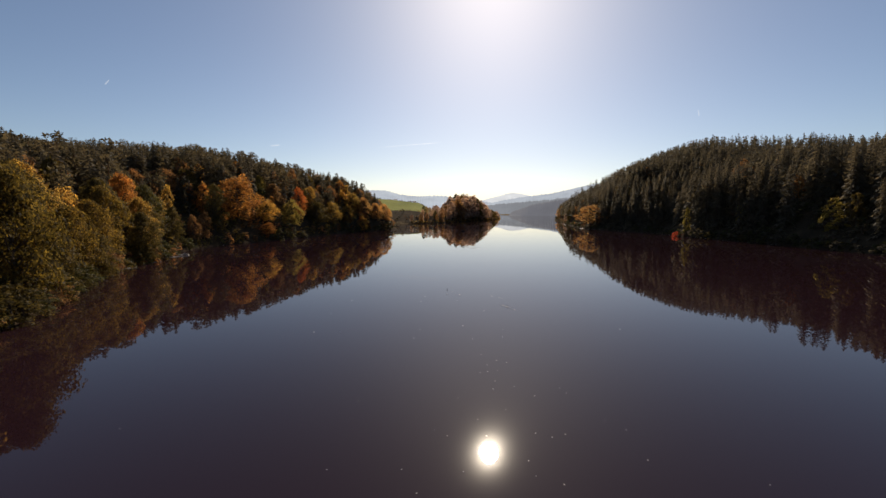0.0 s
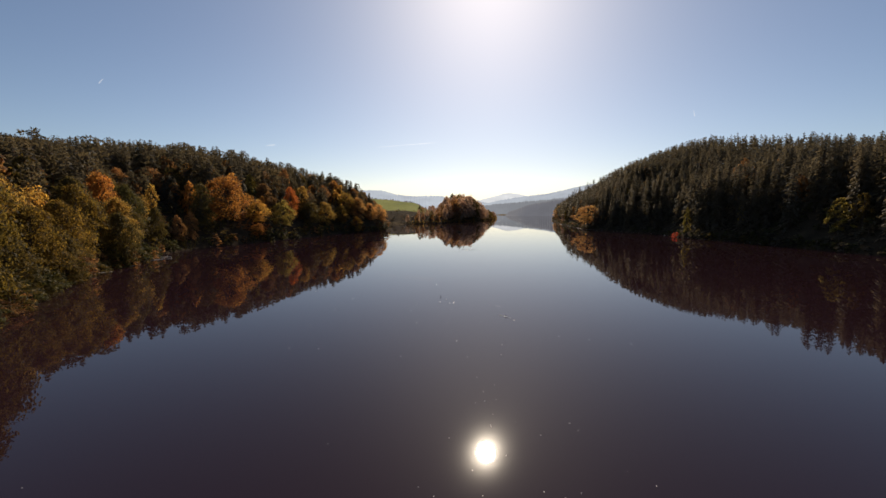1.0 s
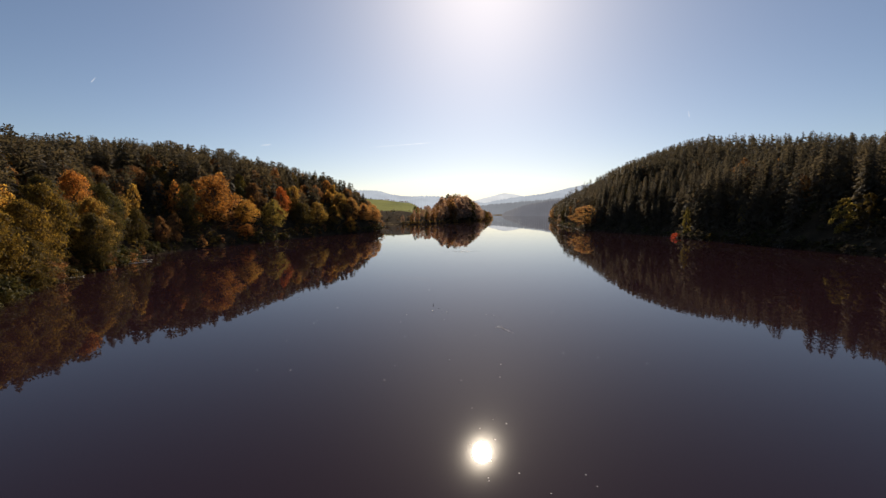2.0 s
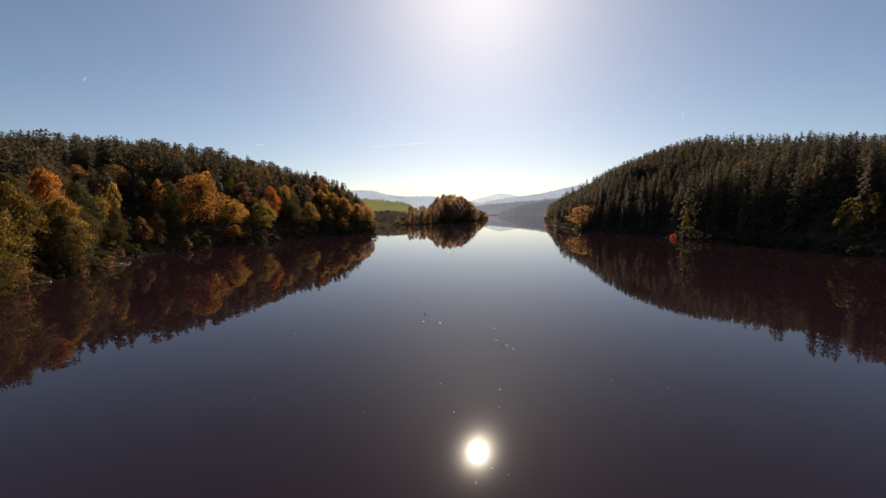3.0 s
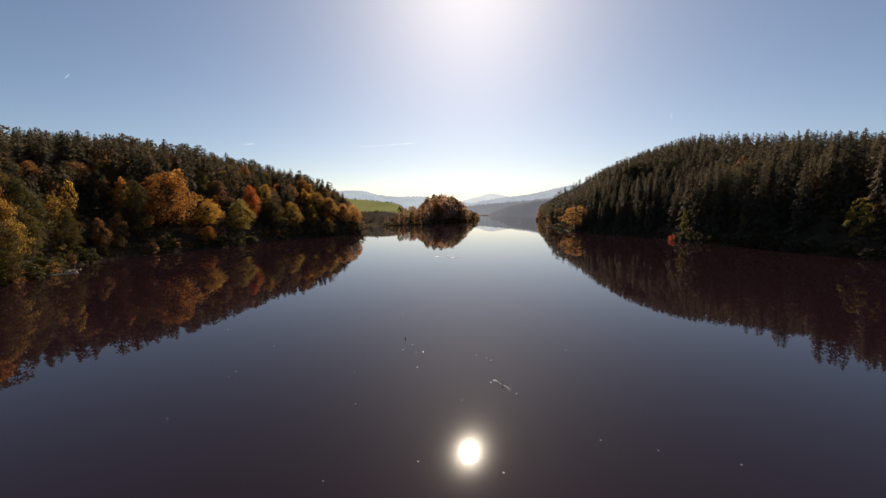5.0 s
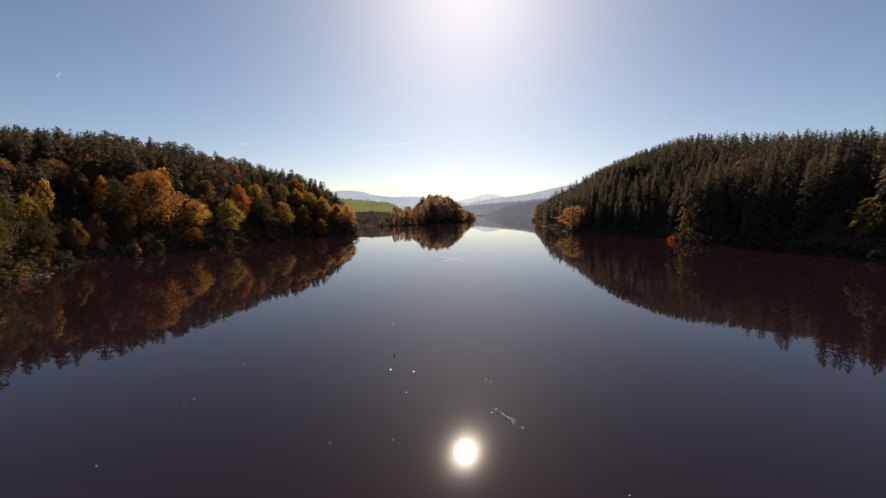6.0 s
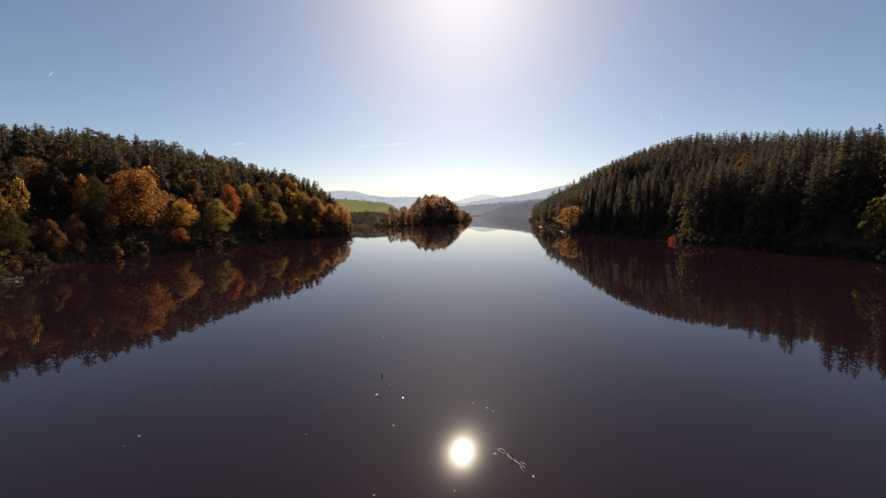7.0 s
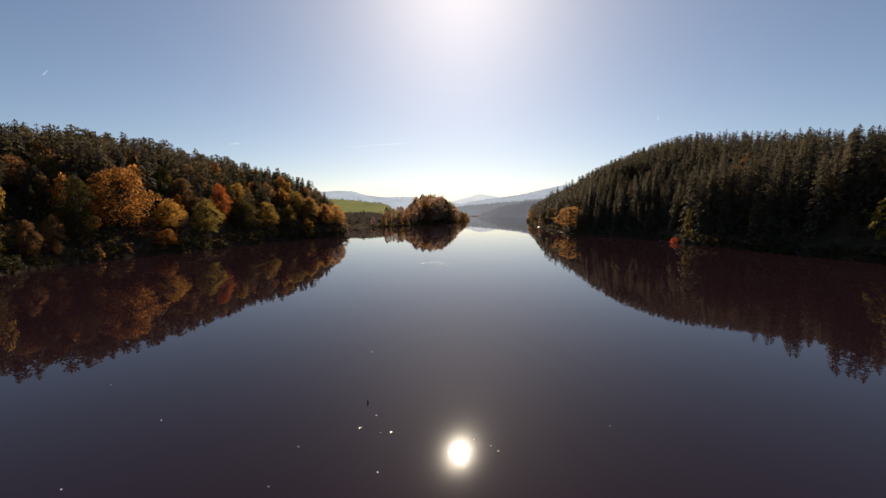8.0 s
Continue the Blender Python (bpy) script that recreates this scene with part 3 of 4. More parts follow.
def scatter(x0, x1, y0, y1, step, seed):
    rng = np.random.default_rng(seed)
    xs, ys = np.meshgrid(np.arange(x0, x1, step), np.arange(y0, y1, step))
    xs = (xs + rng.uniform(-0.42, 0.42, xs.shape) * step).ravel()
    ys = (ys + rng.uniform(-0.42, 0.42, ys.shape) * step).ravel()
    s = shore_distance(xs, ys)
    return list(zip(xs, ys, s, land_height(xs, ys, s))), rng


# ------------------------------------------------------------ shrubs and small trees along the west waterline
def along(shore, lo, hi, step, seed):
    """Places along a shore line, a little inland or out over the water."""
    rng = np.random.default_rng(seed)
    p = np.array(shore, float)
    run = np.concatenate([[0], np.cumsum(np.hypot(*np.diff(p, axis=0).T))])
    at = np.arange(0, run[-1], step) + rng.uniform(-0.4, 0.4, len(np.arange(0, run[-1], step))) * step
    x, y = np.interp(at, run, p[:, 0]), np.interp(at, run, p[:, 1])
    return [(a, b) for a, b in zip(x, y) if lo < b < hi], rng


line, rng = along(LEFT_SHORE + BAY_SHORE[:3], 22, 296, 2.3, 111)
for x, y in line:
    x, y = x - rng.uniform(0.0, 2.2), y + rng.uniform(-0.5, 0.5)
    dim = 108 < y < 160
    colour = str(rng.choice(["olive", "green", "rust", "olive"] if dim else ["olive", "green", "rust", "green", "olive"]))
    h = rng.uniform(2.2, 4.6) * (0.8 if dim else 1.0)
    tree("shrub", "shrub" if y < 130 else "shrub_far", colour, x, y, h, h * rng.uniform(0.55, 0.75), f"low {COLOUR_WORDS[colour]} shrub overhanging the lake edge", "shrubs on the west bank", 0.15, "shrub")
line, rng = along(LEFT_SHORE, 26, 110, 2.6, 115)
for x, y in line:
    colour = str(rng.choice(["olive", "green", "rust", "olive", "green"]))
    h = rng.uniform(2.6, 5.0)
    tree("shrub", "shrub_near" if y < 85 else "shrub", colour, x + rng.uniform(-0.6, 0.7), y, h, h * rng.uniform(0.6, 0.8), f"bushy {COLOUR_WORDS[colour]} shrub leaning out over the water", "shrubs on the west bank", 0.3, "shrub")
spots, rng = scatter(-125, -66, 96, 236, 3.6, 113)
for x, y, s, z in spots:
    if 1.5 < s < (25 if 108 < y < 160 else 16) and rng.uniform() < (0.85 if s < 16 else 0.5):
        colour = str(rng.choice(["olive", "green", "rust", "olive"]))
        h = rng.uniform(1.8, 4.4)
        tree("shrub", "shrub_far", colour, x, y, h, h * rng.uniform(0.5, 0.75), f"{COLOUR_WORDS[colour]} undergrowth shrub on the shaded slope", "undergrowth on the west slope", 0.15, "shrub")
spots, rng = scatter(-140, -30, 20, 292, 4.2, 101)
for x, y, s, z in spots:
    if 6 < s < 17 and free(x, y, 2.0) and rng.uniform() < 0.5 and not (116 < y < 150 and s < 12):
        colour = str(rng.choice(["olive", "green", "olive", "rust", "gold", "orange"]))
        h = rng.uniform(8, 13)
        tree("broadleaf_tree", "broad_mid" if y < 130 else "broad_far", colour, x, y, h, h * rng.uniform(0.26, 0.34), f"broadleaf tree with {COLOUR_WORDS[colour]} leaves on the crowded bank", "autumn trees on the west bank")
        taken.append((x, y, h * 0.3))

# ------------------------------------------------------------ pines and spruces of the west hill
spots, rng = scatter(-215, -38, 40, 320, 4.7, 102)
things, firs, rest = [], [], []
for x, y, s, z in spots:
    if s < (7 if y > 205 else 13) or (s < 36 and not free(x, y, 0.6 if y > 205 else 1.6)) or s > 110:
        continue
    tall = rng.uniform(14, 18) * ((0.86 if s < 17 else (1.12 if y > 118 else 1.0) if s < 42 else 0.9) if y < 205 else 0.92 if y < 232 else 0.72)
    if -110 < x < -86 and 126 < y < 162:         # young growth in the hollow
        tall *= 0.6
    sort = rng.uniform()
    if sort < 0.10 and s < 42:
        row = ("broad_back", str(rng.choice(["rust", "olive", "gold", "rust", "orange"])), x, y, z, tall * 0.78, tall * 0.22)
    elif sort < 0.38:
        row = ("pine", "pine", x, y, z, tall, tall * rng.uniform(0.15, 0.20))
    else:
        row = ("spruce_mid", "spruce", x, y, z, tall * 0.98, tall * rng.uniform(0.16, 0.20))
    if s < 75 and 60 < y < 285 and row[0] == "pine" and len(things) < 220:
        things.append(row)
    elif s < 34 and 60 < y < 285 and row[0] == "spruce_mid" and len(firs) < 110:
        firs.append(row)
    elif s < 75 and 60 < y < 285:
        rest.append(row)
    elif s < 120:
        rest.append((row[0].replace("spruce_mid", "spruce_far").replace("pine", "pine_far"), *row[1:]))
spots, rng = scatter(-88, -40, 228, 286, 3.4, 107)
for x, y, s, z in spots:
    if 6 < s < 34 and free(x, y, 0.0):
        tall = rng.uniform(8.5, 11.5) * (1.0 if s > 12 else 0.85)
        things.append(("pine" if rng.uniform() < 0.5 else "spruce_mid", "pine", x, y, z, tall, tall * rng.uniform(0.16, 0.21)))
for shape, colour, x, y, z, height, radius in things:
    tree("pine_tree", shape, colour, x, y, height, radius, "dark green pine with a bare reddish stem on the hillside" if shape == "pine" else "slim dark green young pine crowding the hillside", "pines of the west hill")
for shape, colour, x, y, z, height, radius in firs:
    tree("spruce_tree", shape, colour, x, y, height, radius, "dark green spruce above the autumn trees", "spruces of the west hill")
woods("west_woods", "dense dark conifers and rusty trees covering the hill", rest)

# ------------------------------------------------------------ spruces of the east shore and hill
spots, rng = scatter(95, 400, 60, 620, 4.3, 103)
things, rest = [], []
for x, y, s, z in spots:
    if s < 2.2 or not free(x, y, 1.2) or s > 96 or x < 95:
        continue
    tall = rng.uniform(20.8, 23.0) * (0.78 if s < 5 else 1.0)
    tall *= 0.90 if y > 380 else (0.97 if y < 135 else 1.10) if s < 16 and y < 195 else 0.64 + 0.41 * min(1, max(0, (y - 165) / 125)) + 0.20 * min(1, max(0, (165 - y) / 25))
    if 245 < y < 370 and s < 32:         # younger trees below the high part of the hill
        tall *= 0.82
    radius = tall * rng.uniform(0.135, 0.175) * (1.0 if s < 30 else 1.15)
    sort = rng.uniform()
    if (sort < 0.025 and s > 14) or (y > 275 and sort < 0.10):
        rest.append(("broad_back", str(rng.choice(["rust", "olive"])), x, y, z, tall * 0.75, tall * 0.2))
    elif s < 30 and 85 < y < 320 and len(things) < 290:
        things.append(("spruce", x, y, tall, radius))
    else:
        near = 60 < y < 300
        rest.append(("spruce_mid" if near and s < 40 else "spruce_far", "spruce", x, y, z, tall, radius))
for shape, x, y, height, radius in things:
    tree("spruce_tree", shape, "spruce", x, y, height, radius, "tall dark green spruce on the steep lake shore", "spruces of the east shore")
line, rng = along(RIGHT_SHORE, 50, 600, 2.6, 112)
for x, y in line:
    x = x + rng.uniform(0.6, 2.6)
    h = rng.uniform(1.6, 4.0)
    rest.append(("bush_far", str(rng.choice(["green", "spruce", "green", "rust" if y > 262 else "pine"])), x, y, 0.2, h, h * rng.uniform(0.5, 0.8)))
line, rng = along(RIGHT_SHORE, 95, 175, 2.2, 118)
for x, y in line:
    h = rng.uniform(1.6, 3.4)
    rest.append(("bush_far", str(rng.choice(["green", "olive", "spruce"])), x + rng.uniform(-0.5, 1.2), y, 0.0, h, h * 0.8))
line, rng = along(RIGHT_SHORE, 178, 222, 0.7, 121)
for x, y in line:
    h = rng.uniform(0.7, 1.7)
    rest.append(("bush_far", str(rng.choice(["green", "pine", "spruce"])), x + rng.uniform(-0.2, 3.4), y, 0.05, h, h * 0.9))
spots, rng = scatter(118, 140, 118, 170, 2.8, 117)
for x, y, s, z in spots:
    if 1.0 < s < 16 and rng.uniform() < 0.8:
        h = rng.uniform(1.6, 3.6)
        rest.append(("bush_far", str(rng.choice(["green", "spruce", "pine"])), x, y, z - 0.1, h, h * 0.7))
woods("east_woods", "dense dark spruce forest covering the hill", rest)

# ------------------------------------------------------------ the wooded spur across the lake
spots, rng = scatter(-60, 130, 372, 690, 8.0, 104)
for x, y, s, z in spots:
    if not 1.5 < s < 34 or (x < -20 and s > 12) or (y < 390 and x < -28):
        continue
    bulk = math.exp(-(((y - 482) / 74) ** 2 + ((x - 37) / 36) ** 2))
    h = rng.uniform(7.5, 11.0) * (0.72 if x < 8 else 1.0) + 18.0 * bulk
    colour = str(rng.choice(["russet", "russet", "russet", "russet", "russet", "rust", "olive", "rust"]))
    tree("broadleaf_tree", "broad_far", colour, x, y, h, h * rng.uniform(0.28, 0.36), f"broadleaf tree with {COLOUR_WORDS[colour]} leaves on the spur", "trees on the wooded spur")

tree("broadleaf_tree", "broad_far", "yellow", 26.5, 447, 8, 3.4, "small pale yellow broadleaf tree before russet ones", "trees on the wooded spur")

# hedge and far trees along the top of the meadow
spots, rng = scatter(-230, 20, 752, 770, 6.5, 105)
rest = []
for x, y, s, z in spots:
    if rng.uniform() < 0.75:
        h = rng.uniform(1.2, 3.0)
        rest.append(("tuft_far", str(rng.choice(["olive", "green", "rust"])), x, y, z, h, h * 0.9))
spots, rng = scatter(-140, 0, 372, 440, 4.2, 106)
for x, y, s, z in spots:
    if s > 3 and y < 434 and rng.uniform() < 0.5:
        h = rng.uniform(0.5, 1.2) * (2.0 if rng.uniform() < 0.12 else 1.0)
        rest.append(("tuft_far", str(rng.choice(["rust", "rust", "olive", "spruce"])), x, y, z, h, h * 1.3))
line, rng = along(BAY_SHORE[6:], 368, 700, 2.6, 114)
for x, y in line:
    h = rng.uniform(1.8, 4.0)
    rest.append(("tuft_far", str(rng.choice(["rust", "olive", "gold"])), x - rng.uniform(0.2, 2.0), y, 0.1, h, h * 0.75))
line, rng = along(BAY_SHORE[13:], 660, 1180, 9.0, 116)
for x, y in line:
    h = rng.uniform(4.0, 7.5)
    rest.append(("tuft_far", str(rng.choice(["russet", "olive", "rust"])), x - rng.uniform(1.0, 6.0), y, 0.2, h, h * 0.6))
woods("meadow_hedge", "thin dark hedge and bushes along the meadow", rest)


# ------------------------------------------------------------ reeds along the bay
def blades(name, label, places, tall, mat):
    rng = np.random.default_rng(7)
    p = np.array(places, float)
    n = len(p)
    lean = rng.normal(0, 0.12, (n, 3)) * (1, 1, 0)
    up = np.array([0, 0, 1.0]) + lean
    h = tall * rng.uniform(0.6, 1.2, n)
    az = rng.uniform(0, math.pi, n)
    side = np.stack([np.cos(az), np.sin(az), np.zeros(n)], 1) * 0.10
    v, f = cards(p + up * (h * 0.5)[:, None], up * (h * 0.55)[:, None], side)
    return tagged(new(name, mesh_from(name, v, f, [mat])), label, "reeds", kind="stuff")


rng = np.random.default_rng(8)
px, py = rng.uniform(-105, 0, 16000), rng.uniform(335, 400, 16000)
ps = shore_distance(px, py)
keep = (ps > -1.2) & (ps < 3.5)
blades("reeds", "dry straw-coloured reeds along the shallow bay", [(a, b, max(0, c)) for a, b, c in zip(px[keep], py[keep], land_height(px, py, ps)[keep])], 1.3, DRY_GRASS)


# ------------------------------------------------------------ driftwood, stake and floating bits
def part(name, shape, mat, parent, label=""):
    ob = new(name, mesh_from(name, *shape, [mat], True))
    ob.parent = parent
    return tagged(ob, label) if label else ob


def wavy(points, radii, seed, jitter=0.04, sides=7):
    """A crooked limb: the points joined with small kinks."""
    rng = np.random.default_rng(seed)
    p, r = np.array(points, float), np.array(radii, float)
    at = np.linspace(0, len(p) - 1, (len(p) - 1) * 4 + 1)
    q = np.stack([np.interp(at, np.arange(len(p)), p[:, k]) for k in range(3)], 1)
    q[1:-1] += rng.normal(0, jitter, (len(q) - 2, 3)) * (1, 1, 0.4)
    return tube(q, np.interp(at, np.arange(len(p)), r), sides)


def drift_log(x, y, length, thick, turn, label):
    root = new("drift_log")
    root.matrix_world = pose(x, y, 0.0, 0, 0, turn)
    part("stem", wavy([(-length / 2, 0, 0.05), (0, 0.12, thick * 0.5), (length / 2, -0.1, 0.10)], [thick, thick * 0.85, thick * 0.5], int(abs(x * 7 + y)), 0.05, 8), DEAD_WOOD, root)
    part("branch_stub", wavy([(length * 0.12, 0.05, 0.1), (length * 0.22, 0.35, 0.35), (length * 0.26, 0.5, 0.7)], [thick * 0.35, thick * 0.2, 0.02], int(abs(x + y * 3)), 0.03, 6), DEAD_WOOD, root)
    return tagged(root, label, "log", "driftwood on the west shore")


for x, y, length, thick, turn in ((-68.8, 105.5, 5.0, 0.10, 62), (-71.0, 110.5, 3.0, 0.08, 70), (-66.8, 94.0, 2.0, 0.08, 40),
                                  (-77.6, 134.5, 3.0, 0.10, 100), (-76.2, 141.5, 2.0, 0.10, 95), (-65.3, 84.0, 2.5, 0.10, 70), (-46.5, 40.5, 4.0, 0.12, 20)):
    drift_log(x, y, length, thick, turn, "bleached grey drift log lying along the waterline")

# the bare branch afloat in the middle of the lake
branch = new("floating_branch")
branch.matrix_world = pose(8.55, 49.4, 0.01) @ Matrix.Diagonal((1, 1, 0.5, 1))
part("stem", wavy([(-0.22, 0.52, 0.03), (-0.04, 0.05, 0.05), (0.22, -0.35, 0.03), (0.52, -0.80, 0.02)], [0.013, 0.020, 0.016, 0.007], 21, 0.03), BARE_WOOD, branch)
part("looped_twig", wavy([(-0.20, 0.46, 0.04), (-0.42, 0.56, 0.05), (-0.50, 0.82, 0.06), (-0.32, 0.92, 0.05), (-0.20, 0.64, 0.04)], [0.014, 0.016, 0.018, 0.016, 0.010], 22, 0.02), BARE_WOOD, branch)
part("side_twig", wavy([(0.22, -0.35, 0.03), (0.45, -0.36, 0.05), (0.62, -0.52, 0.02)], [0.011, 0.009, 0.004], 23, 0.025), BARE_WOOD, branch)
part("forked_twig", wavy([(0.30, -0.48, 0.03), (0.28, -0.85, 0.03), (0.38, -1.1, 0.02)], [0.011, 0.008, 0.004], 24, 0.025), BARE_WOOD, branch)
part("snag", wavy([(0.02, 0.05, -0.2), (0.03, 0.02, 0.2), (0.0, 0.0, 0.56)], [0.026, 0.024, 0.015], 25, 0.01), WET_WOOD, branch, "dark wet upright snag")
tagged(branch, "bare pale forked branch floating on the dark lake", "branch")

stake = new("stake", mesh_from("stake", *wavy([(1.2, 60.3, -0.4), (1.22, 60.3, 0.1), (1.18, 60.28, 0.22)], [0.045, 0.04, 0.03], 31, 0.012), [WET_WOOD], True))
tagged(stake, "short dark wet stake standing out of the lake", "stake")

# a dark half-sunken log far out, where the surface is broken
snag = new("sunken_log")
snag.matrix_world = pose(13.7, 234.3, 0.0)
part("stem", wavy([(-1.3, 0, -0.1), (-0.2, 0.1, 0.28), (1.1, 0.0, -0.05)], [0.26, 0.40, 0.20], 41, 0.05, 8), WET_WOOD, snag)
part("branch_stub", wavy([(0.1, 0.0, 0.2), (0.25, 0.05, 0.55), (0.45, 0.0, 0.75)], [0.2, 0.16, 0.08], 42, 0.02, 6), WET_WOOD, snag)
tagged(snag, "dark half-sunken log breaking the lake surface", "log")


def leaf_blade(seed):
    """A curled leaf afloat, pointed at both ends, its rim lifted."""
    rng = np.random.default_rng(seed)
    verts, faces = [], []
    for layer in (0.0, -0.006):
        for i in range(7):
            a = i / 6
            w = 0.36 * math.sin(math.pi * min(max(a, 0.04), 0.97)) ** 0.8
            for side in (-1, 0, 1):
                verts.append((a - 0.5, side * w * rng.uniform(0.85, 1.1), 0.03 + abs(side) * 0.16 * math.sin(math.pi * a) + 0.25 * (a - 0.5) ** 2 + layer * 4))
    for i in range(6):
        for j in range(2):
            p = i * 3 + j
            faces.append((p, p + 3, p + 4, p + 1))
            faces.append((p + 21, p + 22, p + 25, p + 24))
    rim = [0, 3, 6, 9, 12, 15, 18, 19, 20, 17, 14, 11, 8, 5, 2, 1]
    for a, b in zip(rim, rim[1:] + rim[:1]):
        faces.append((a, b, b + 21, a + 21))
    return mesh_from("floating_leaf", np.array(verts), np.array(faces), [PALE_LEAF], True)


BLADES = [leaf_blade(s) for s in (1, 2, 3, 4)]
AHEAD = [(1.1, 57.2, 0.42), (1.9, 58.6, 0.30), (2.9, 56.6, 0.42), (2.3, 56.6, 0.20), (2.4, 53.1, 0.24), (7.5, 55.5, 0.2), (8.3, 54.8, 0.22), (8.6, 54.3, 0.22),
         (-17.7, 64.6, 0.25), (-11.0, 59.1, 0.2), (-2.0, 55.6, 0.2), (-2.5, 52.5, 0.18), (-11.8, 53.1, 0.22), (15.7, 56.2, 0.16), (0.6, 70.0, 0.25), (7.8, 49.9, 0.26), (9.25, 48.0, 0.24)]
MIDDLE = [(5.4, 47.3, 0.18), (1.8, 47.3, 0.16), (-1.6, 47.2, 0.18), (12.5, 42.2, 0.18), (2.5, 40.9, 0.22), (6.6, 39.8, 0.2), (3.2, 36.8, 0.2), (-1.9, 39.7, 0.16),
          (-2.4, 37.0, 0.16), (-9.9, 39.0, 0.2), (-12.5, 39.1, 0.18), (-12.7, 46.0, 0.18), (-11.9, 52.1, 0.18), (15.1, 41.1, 0.16), (18.5, 39.7, 0.16), (6.1, 37.3, 0.16)]
CLOSE = [(4.7, 31.3, 0.14), (3.8, 30.3, 0.16), (3.1, 28.8, 0.13), (3.7, 25.9, 0.14), (5.2, 26.4, 0.13), (8.3, 26.2, 0.16), (4.1, 23.2, 0.14), (2.3, 22.1, 0.11), (5.3, 20.6, 0.13),
         (6.1, 20.2, 0.14), (6.9, 20.5, 0.11), (4.4, 18.2, 0.14), (0.5, 20.4, 0.14), (-0.2, 21.0, 0.1), (1.2, 17.4, 0.13), (5.6, 16.5, 0.13), (-0.9, 16.0, 0.14), (-5.2, 17.6, 0.12),
         (-1.7, 17.6, 0.12), (-17.7, 21.2, 0.14), (9.6, 21.9, 0.1), (10.4, 20.9, 0.12), (10.2, 18.2, 0.12), (14.7, 16.4, 0.1), (4.5, 17.1, 0.1), (-5.1, 24.4, 0.12),
         (3.6, 32.7, 0.13), (5.4, 30.8, 0.13), (3.7, 29.0, 0.13), (4.5, 29.2, 0.13), (4.0, 27.3, 0.13), (3.7, 26.1, 0.13), (8.5, 25.4, 0.13), (6.3, 25.0, 0.13), (1.3, 24.8, 0.13), (2.6, 20.4, 0.13)]
for x, y, size in [(a, b, c * (0.62 if c > 0.4 else 0.56)) for a, b, c in AHEAD + MIDDLE + CLOSE]:
    ob = new("floating_leaf", random.choice(BLADES))
    ob.matrix_world = pose(x, y, 0.0, 0, 0, random.uniform(0, 360)) @ Matrix.Diagonal((size, size, size, 1))
    tagged(ob, "small pale curled leaf floating on the lake", "leaf", "leaves afloat on the lake")

# loose leaves and flakes past counting: thin, curled, lying at all tilts on the water
def flakes(name, label, places, small, large, seed):
    rng = np.random.default_rng(seed)
    verts, faces, n = [], [], 0
    for x, y in places:
        turn, lean, size = rng.uniform(0, 2 * math.pi), rng.uniform(0, 0.5), rng.uniform(small, large)
        d = np.array([math.cos(turn), math.sin(turn), 0.0])
        e = np.array([-math.sin(turn) * math.cos(lean), math.cos(turn) * math.cos(lean), math.sin(lean)])
        up = np.cross(d, e) * 0.012
        mid = np.array([x, y, 0.02 + 0.4 * size * math.sin(lean)])
        for lift in (0, 1):
            verts += [mid - d * size + up * lift, mid - e * size * 0.55 + up * lift, mid + d * size + up * lift, mid + e * size * 0.55 + up * lift]
        faces += [(n + 3, n + 2, n + 1, n), (n + 4, n + 5, n + 6, n + 7), (n, n + 1, n + 5, n + 4), (n + 1, n + 2, n + 6, n + 5), (n + 2, n + 3, n + 7, n + 6), (n + 3, n, n + 4, n + 7)]
        n += 8
    return tagged(new(name, mesh_from(name, np.array(verts), np.array(faces), [PALE_LEAF])), label, "leaves", kind="stuff")


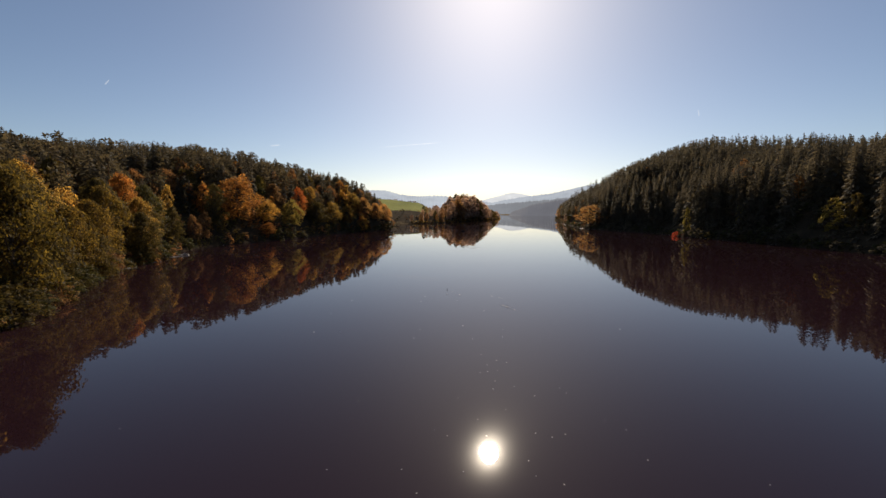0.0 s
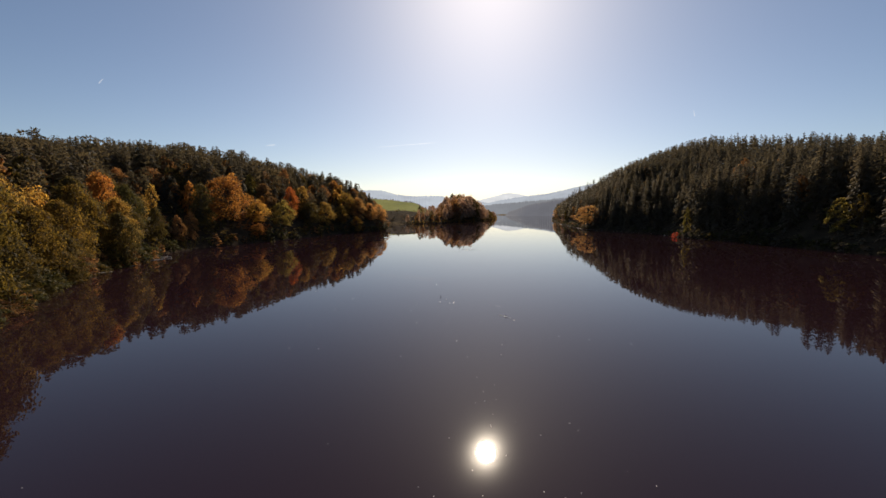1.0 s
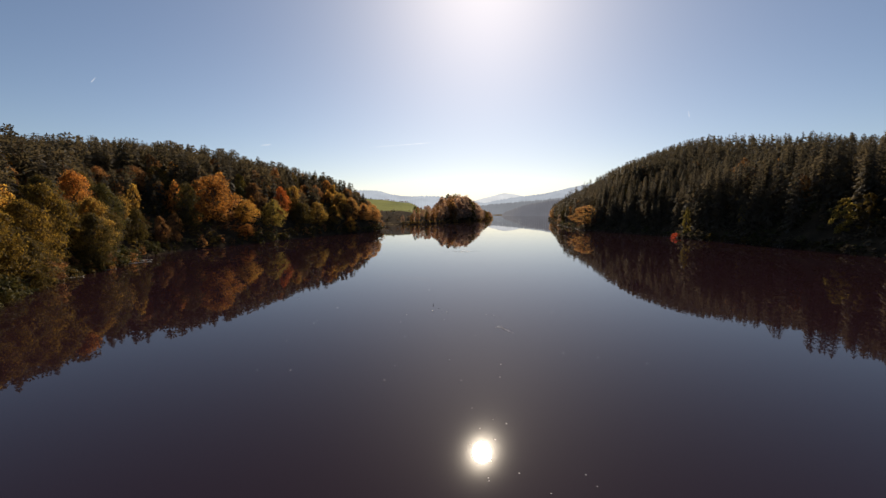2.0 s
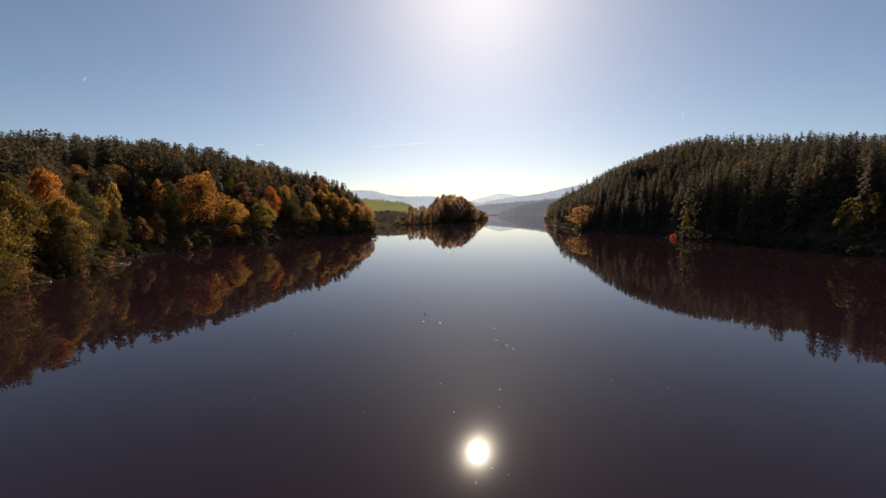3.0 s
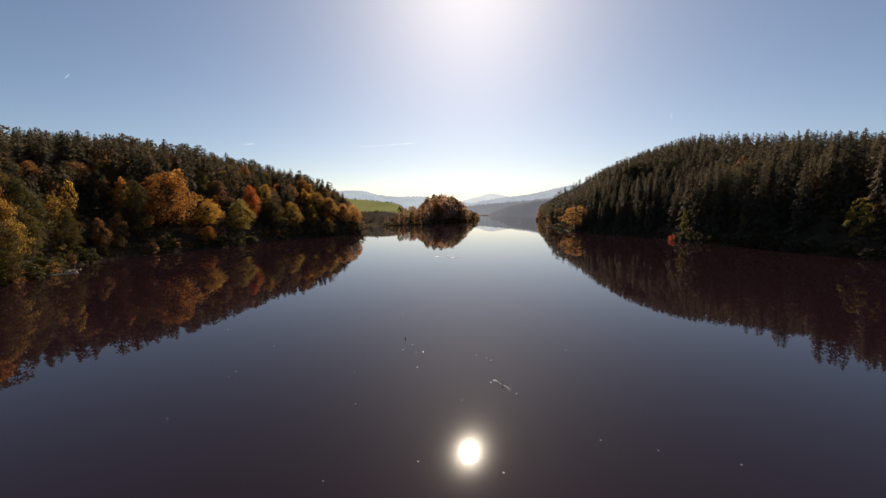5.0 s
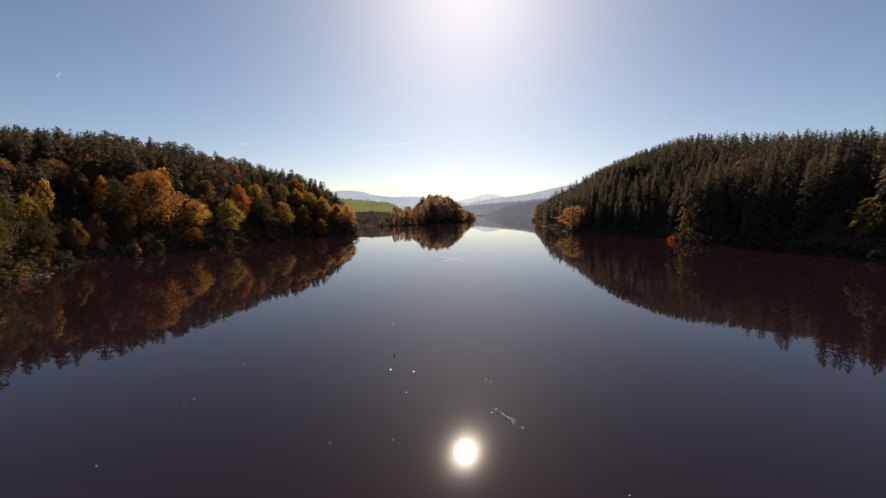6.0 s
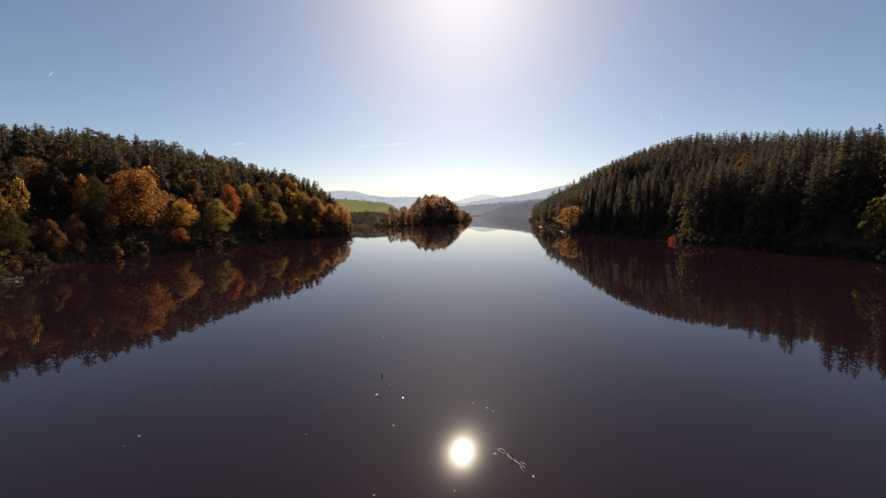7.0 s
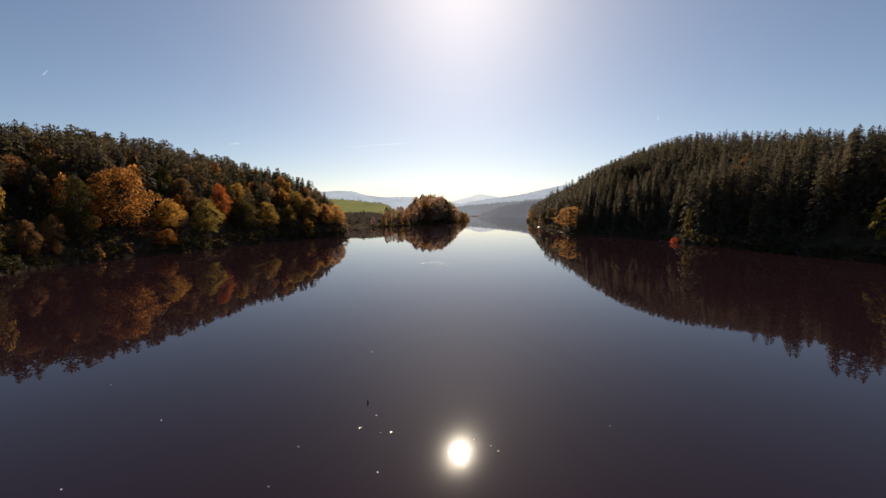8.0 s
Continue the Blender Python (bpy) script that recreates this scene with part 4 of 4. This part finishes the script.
rng = np.random.default_rng(9)
flakes("leaf_raft", "loose raft of pale leaves glittering on the lake", np.stack([10.0 + rng.normal(0, 2.3, 260), 130.0 + rng.normal(0, 1.9, 260)], 1), 0.035, 0.08, 10)
# pale flakes added for the bright ripple line at the east waterline
line, rng = along(RIGHT_SHORE, 140, 400, 0.22, 119)
thin = [(x - rng.uniform(-0.4, 1.6), y) for x, y in line if rng.uniform() < 0.35 + 0.45 * math.sin(y * 0.11) * math.sin(y * 0.037 + 1)]
flakes("leaf_litter", "pale line of drifted leaves along the waterline", thin, 0.08, 0.22, 12)

# ------------------------------------------------------------ vapour trails high in the sky
def vapour():
    m, nt, bsdf, out = blank("vapour")
    bsdf.inputs["Base Color"].default_value = (0.9, 0.9, 0.92, 1)
    bsdf.inputs["Roughness"].default_value = 1.0
    # the trail's sunlit white is given as its own glow
    em = node(nt, "ShaderNodeEmission", Strength=0.85)
    clear = nt.nodes.new("ShaderNodeBsdfTransparent")
    n = node(nt, "ShaderNodeTexNoise", Scale=0.02, Detail=3.0)
    geo = nt.nodes.new("ShaderNodeNewGeometry")
    nt.links.new(geo.outputs["Position"], n.inputs["Vector"])
    mx = nt.nodes.new("ShaderNodeMixShader")
    thin = ramp(nt, n.outputs["Fac"], [(0.3, (0.03, 0.03, 0.03)), (0.7, (0.12, 0.12, 0.12))])
    nt.links.new(thin.outputs["Color"], mx.inputs["Fac"])
    nt.links.new(clear.outputs[0], mx.inputs[1])
    nt.links.new(em.outputs[0], mx.inputs[2])
    nt.links.new(mx.outputs[0], out.inputs["Surface"])
    return m


VAPOUR = vapour()


def trail(az0, el0, az1, el1, w0, w1, far=4300.0):
    def at(az, el):
        a, e = radians(az), radians(el)
        return np.array([math.sin(a) * math.cos(e), math.cos(a) * math.cos(e), math.sin(e)]) * far
    a, b = at(az0, el0), at(az1, el1)
    u = np.linspace(0, 1, 9)[:, None]
    width = np.interp(u[:, 0], [0, 0.15, 0.85, 1], [w0 * 0.2, w0, w1, w1 * 0.2])
    ob = new("vapour_trail", mesh_from("vapour_trail", *tube(a + (b - a) * u, width, 8), [VAPOUR], True))
    ob.visible_shadow = False
    tagged(ob, "thin white vapour trail in the clear sky", "vapour trail", kind="structure")


trail(-38.85, 13.4, -38.45, 13.95, 5, 3)
trail(32.25, 11.9, 32.4, 11.2, 4, 4)
trail(-8.5, 8.85, 0.1, 9.62, 2.5, 5)
trail(-22.6, 8.45, -21.4, 8.65, 6, 6)
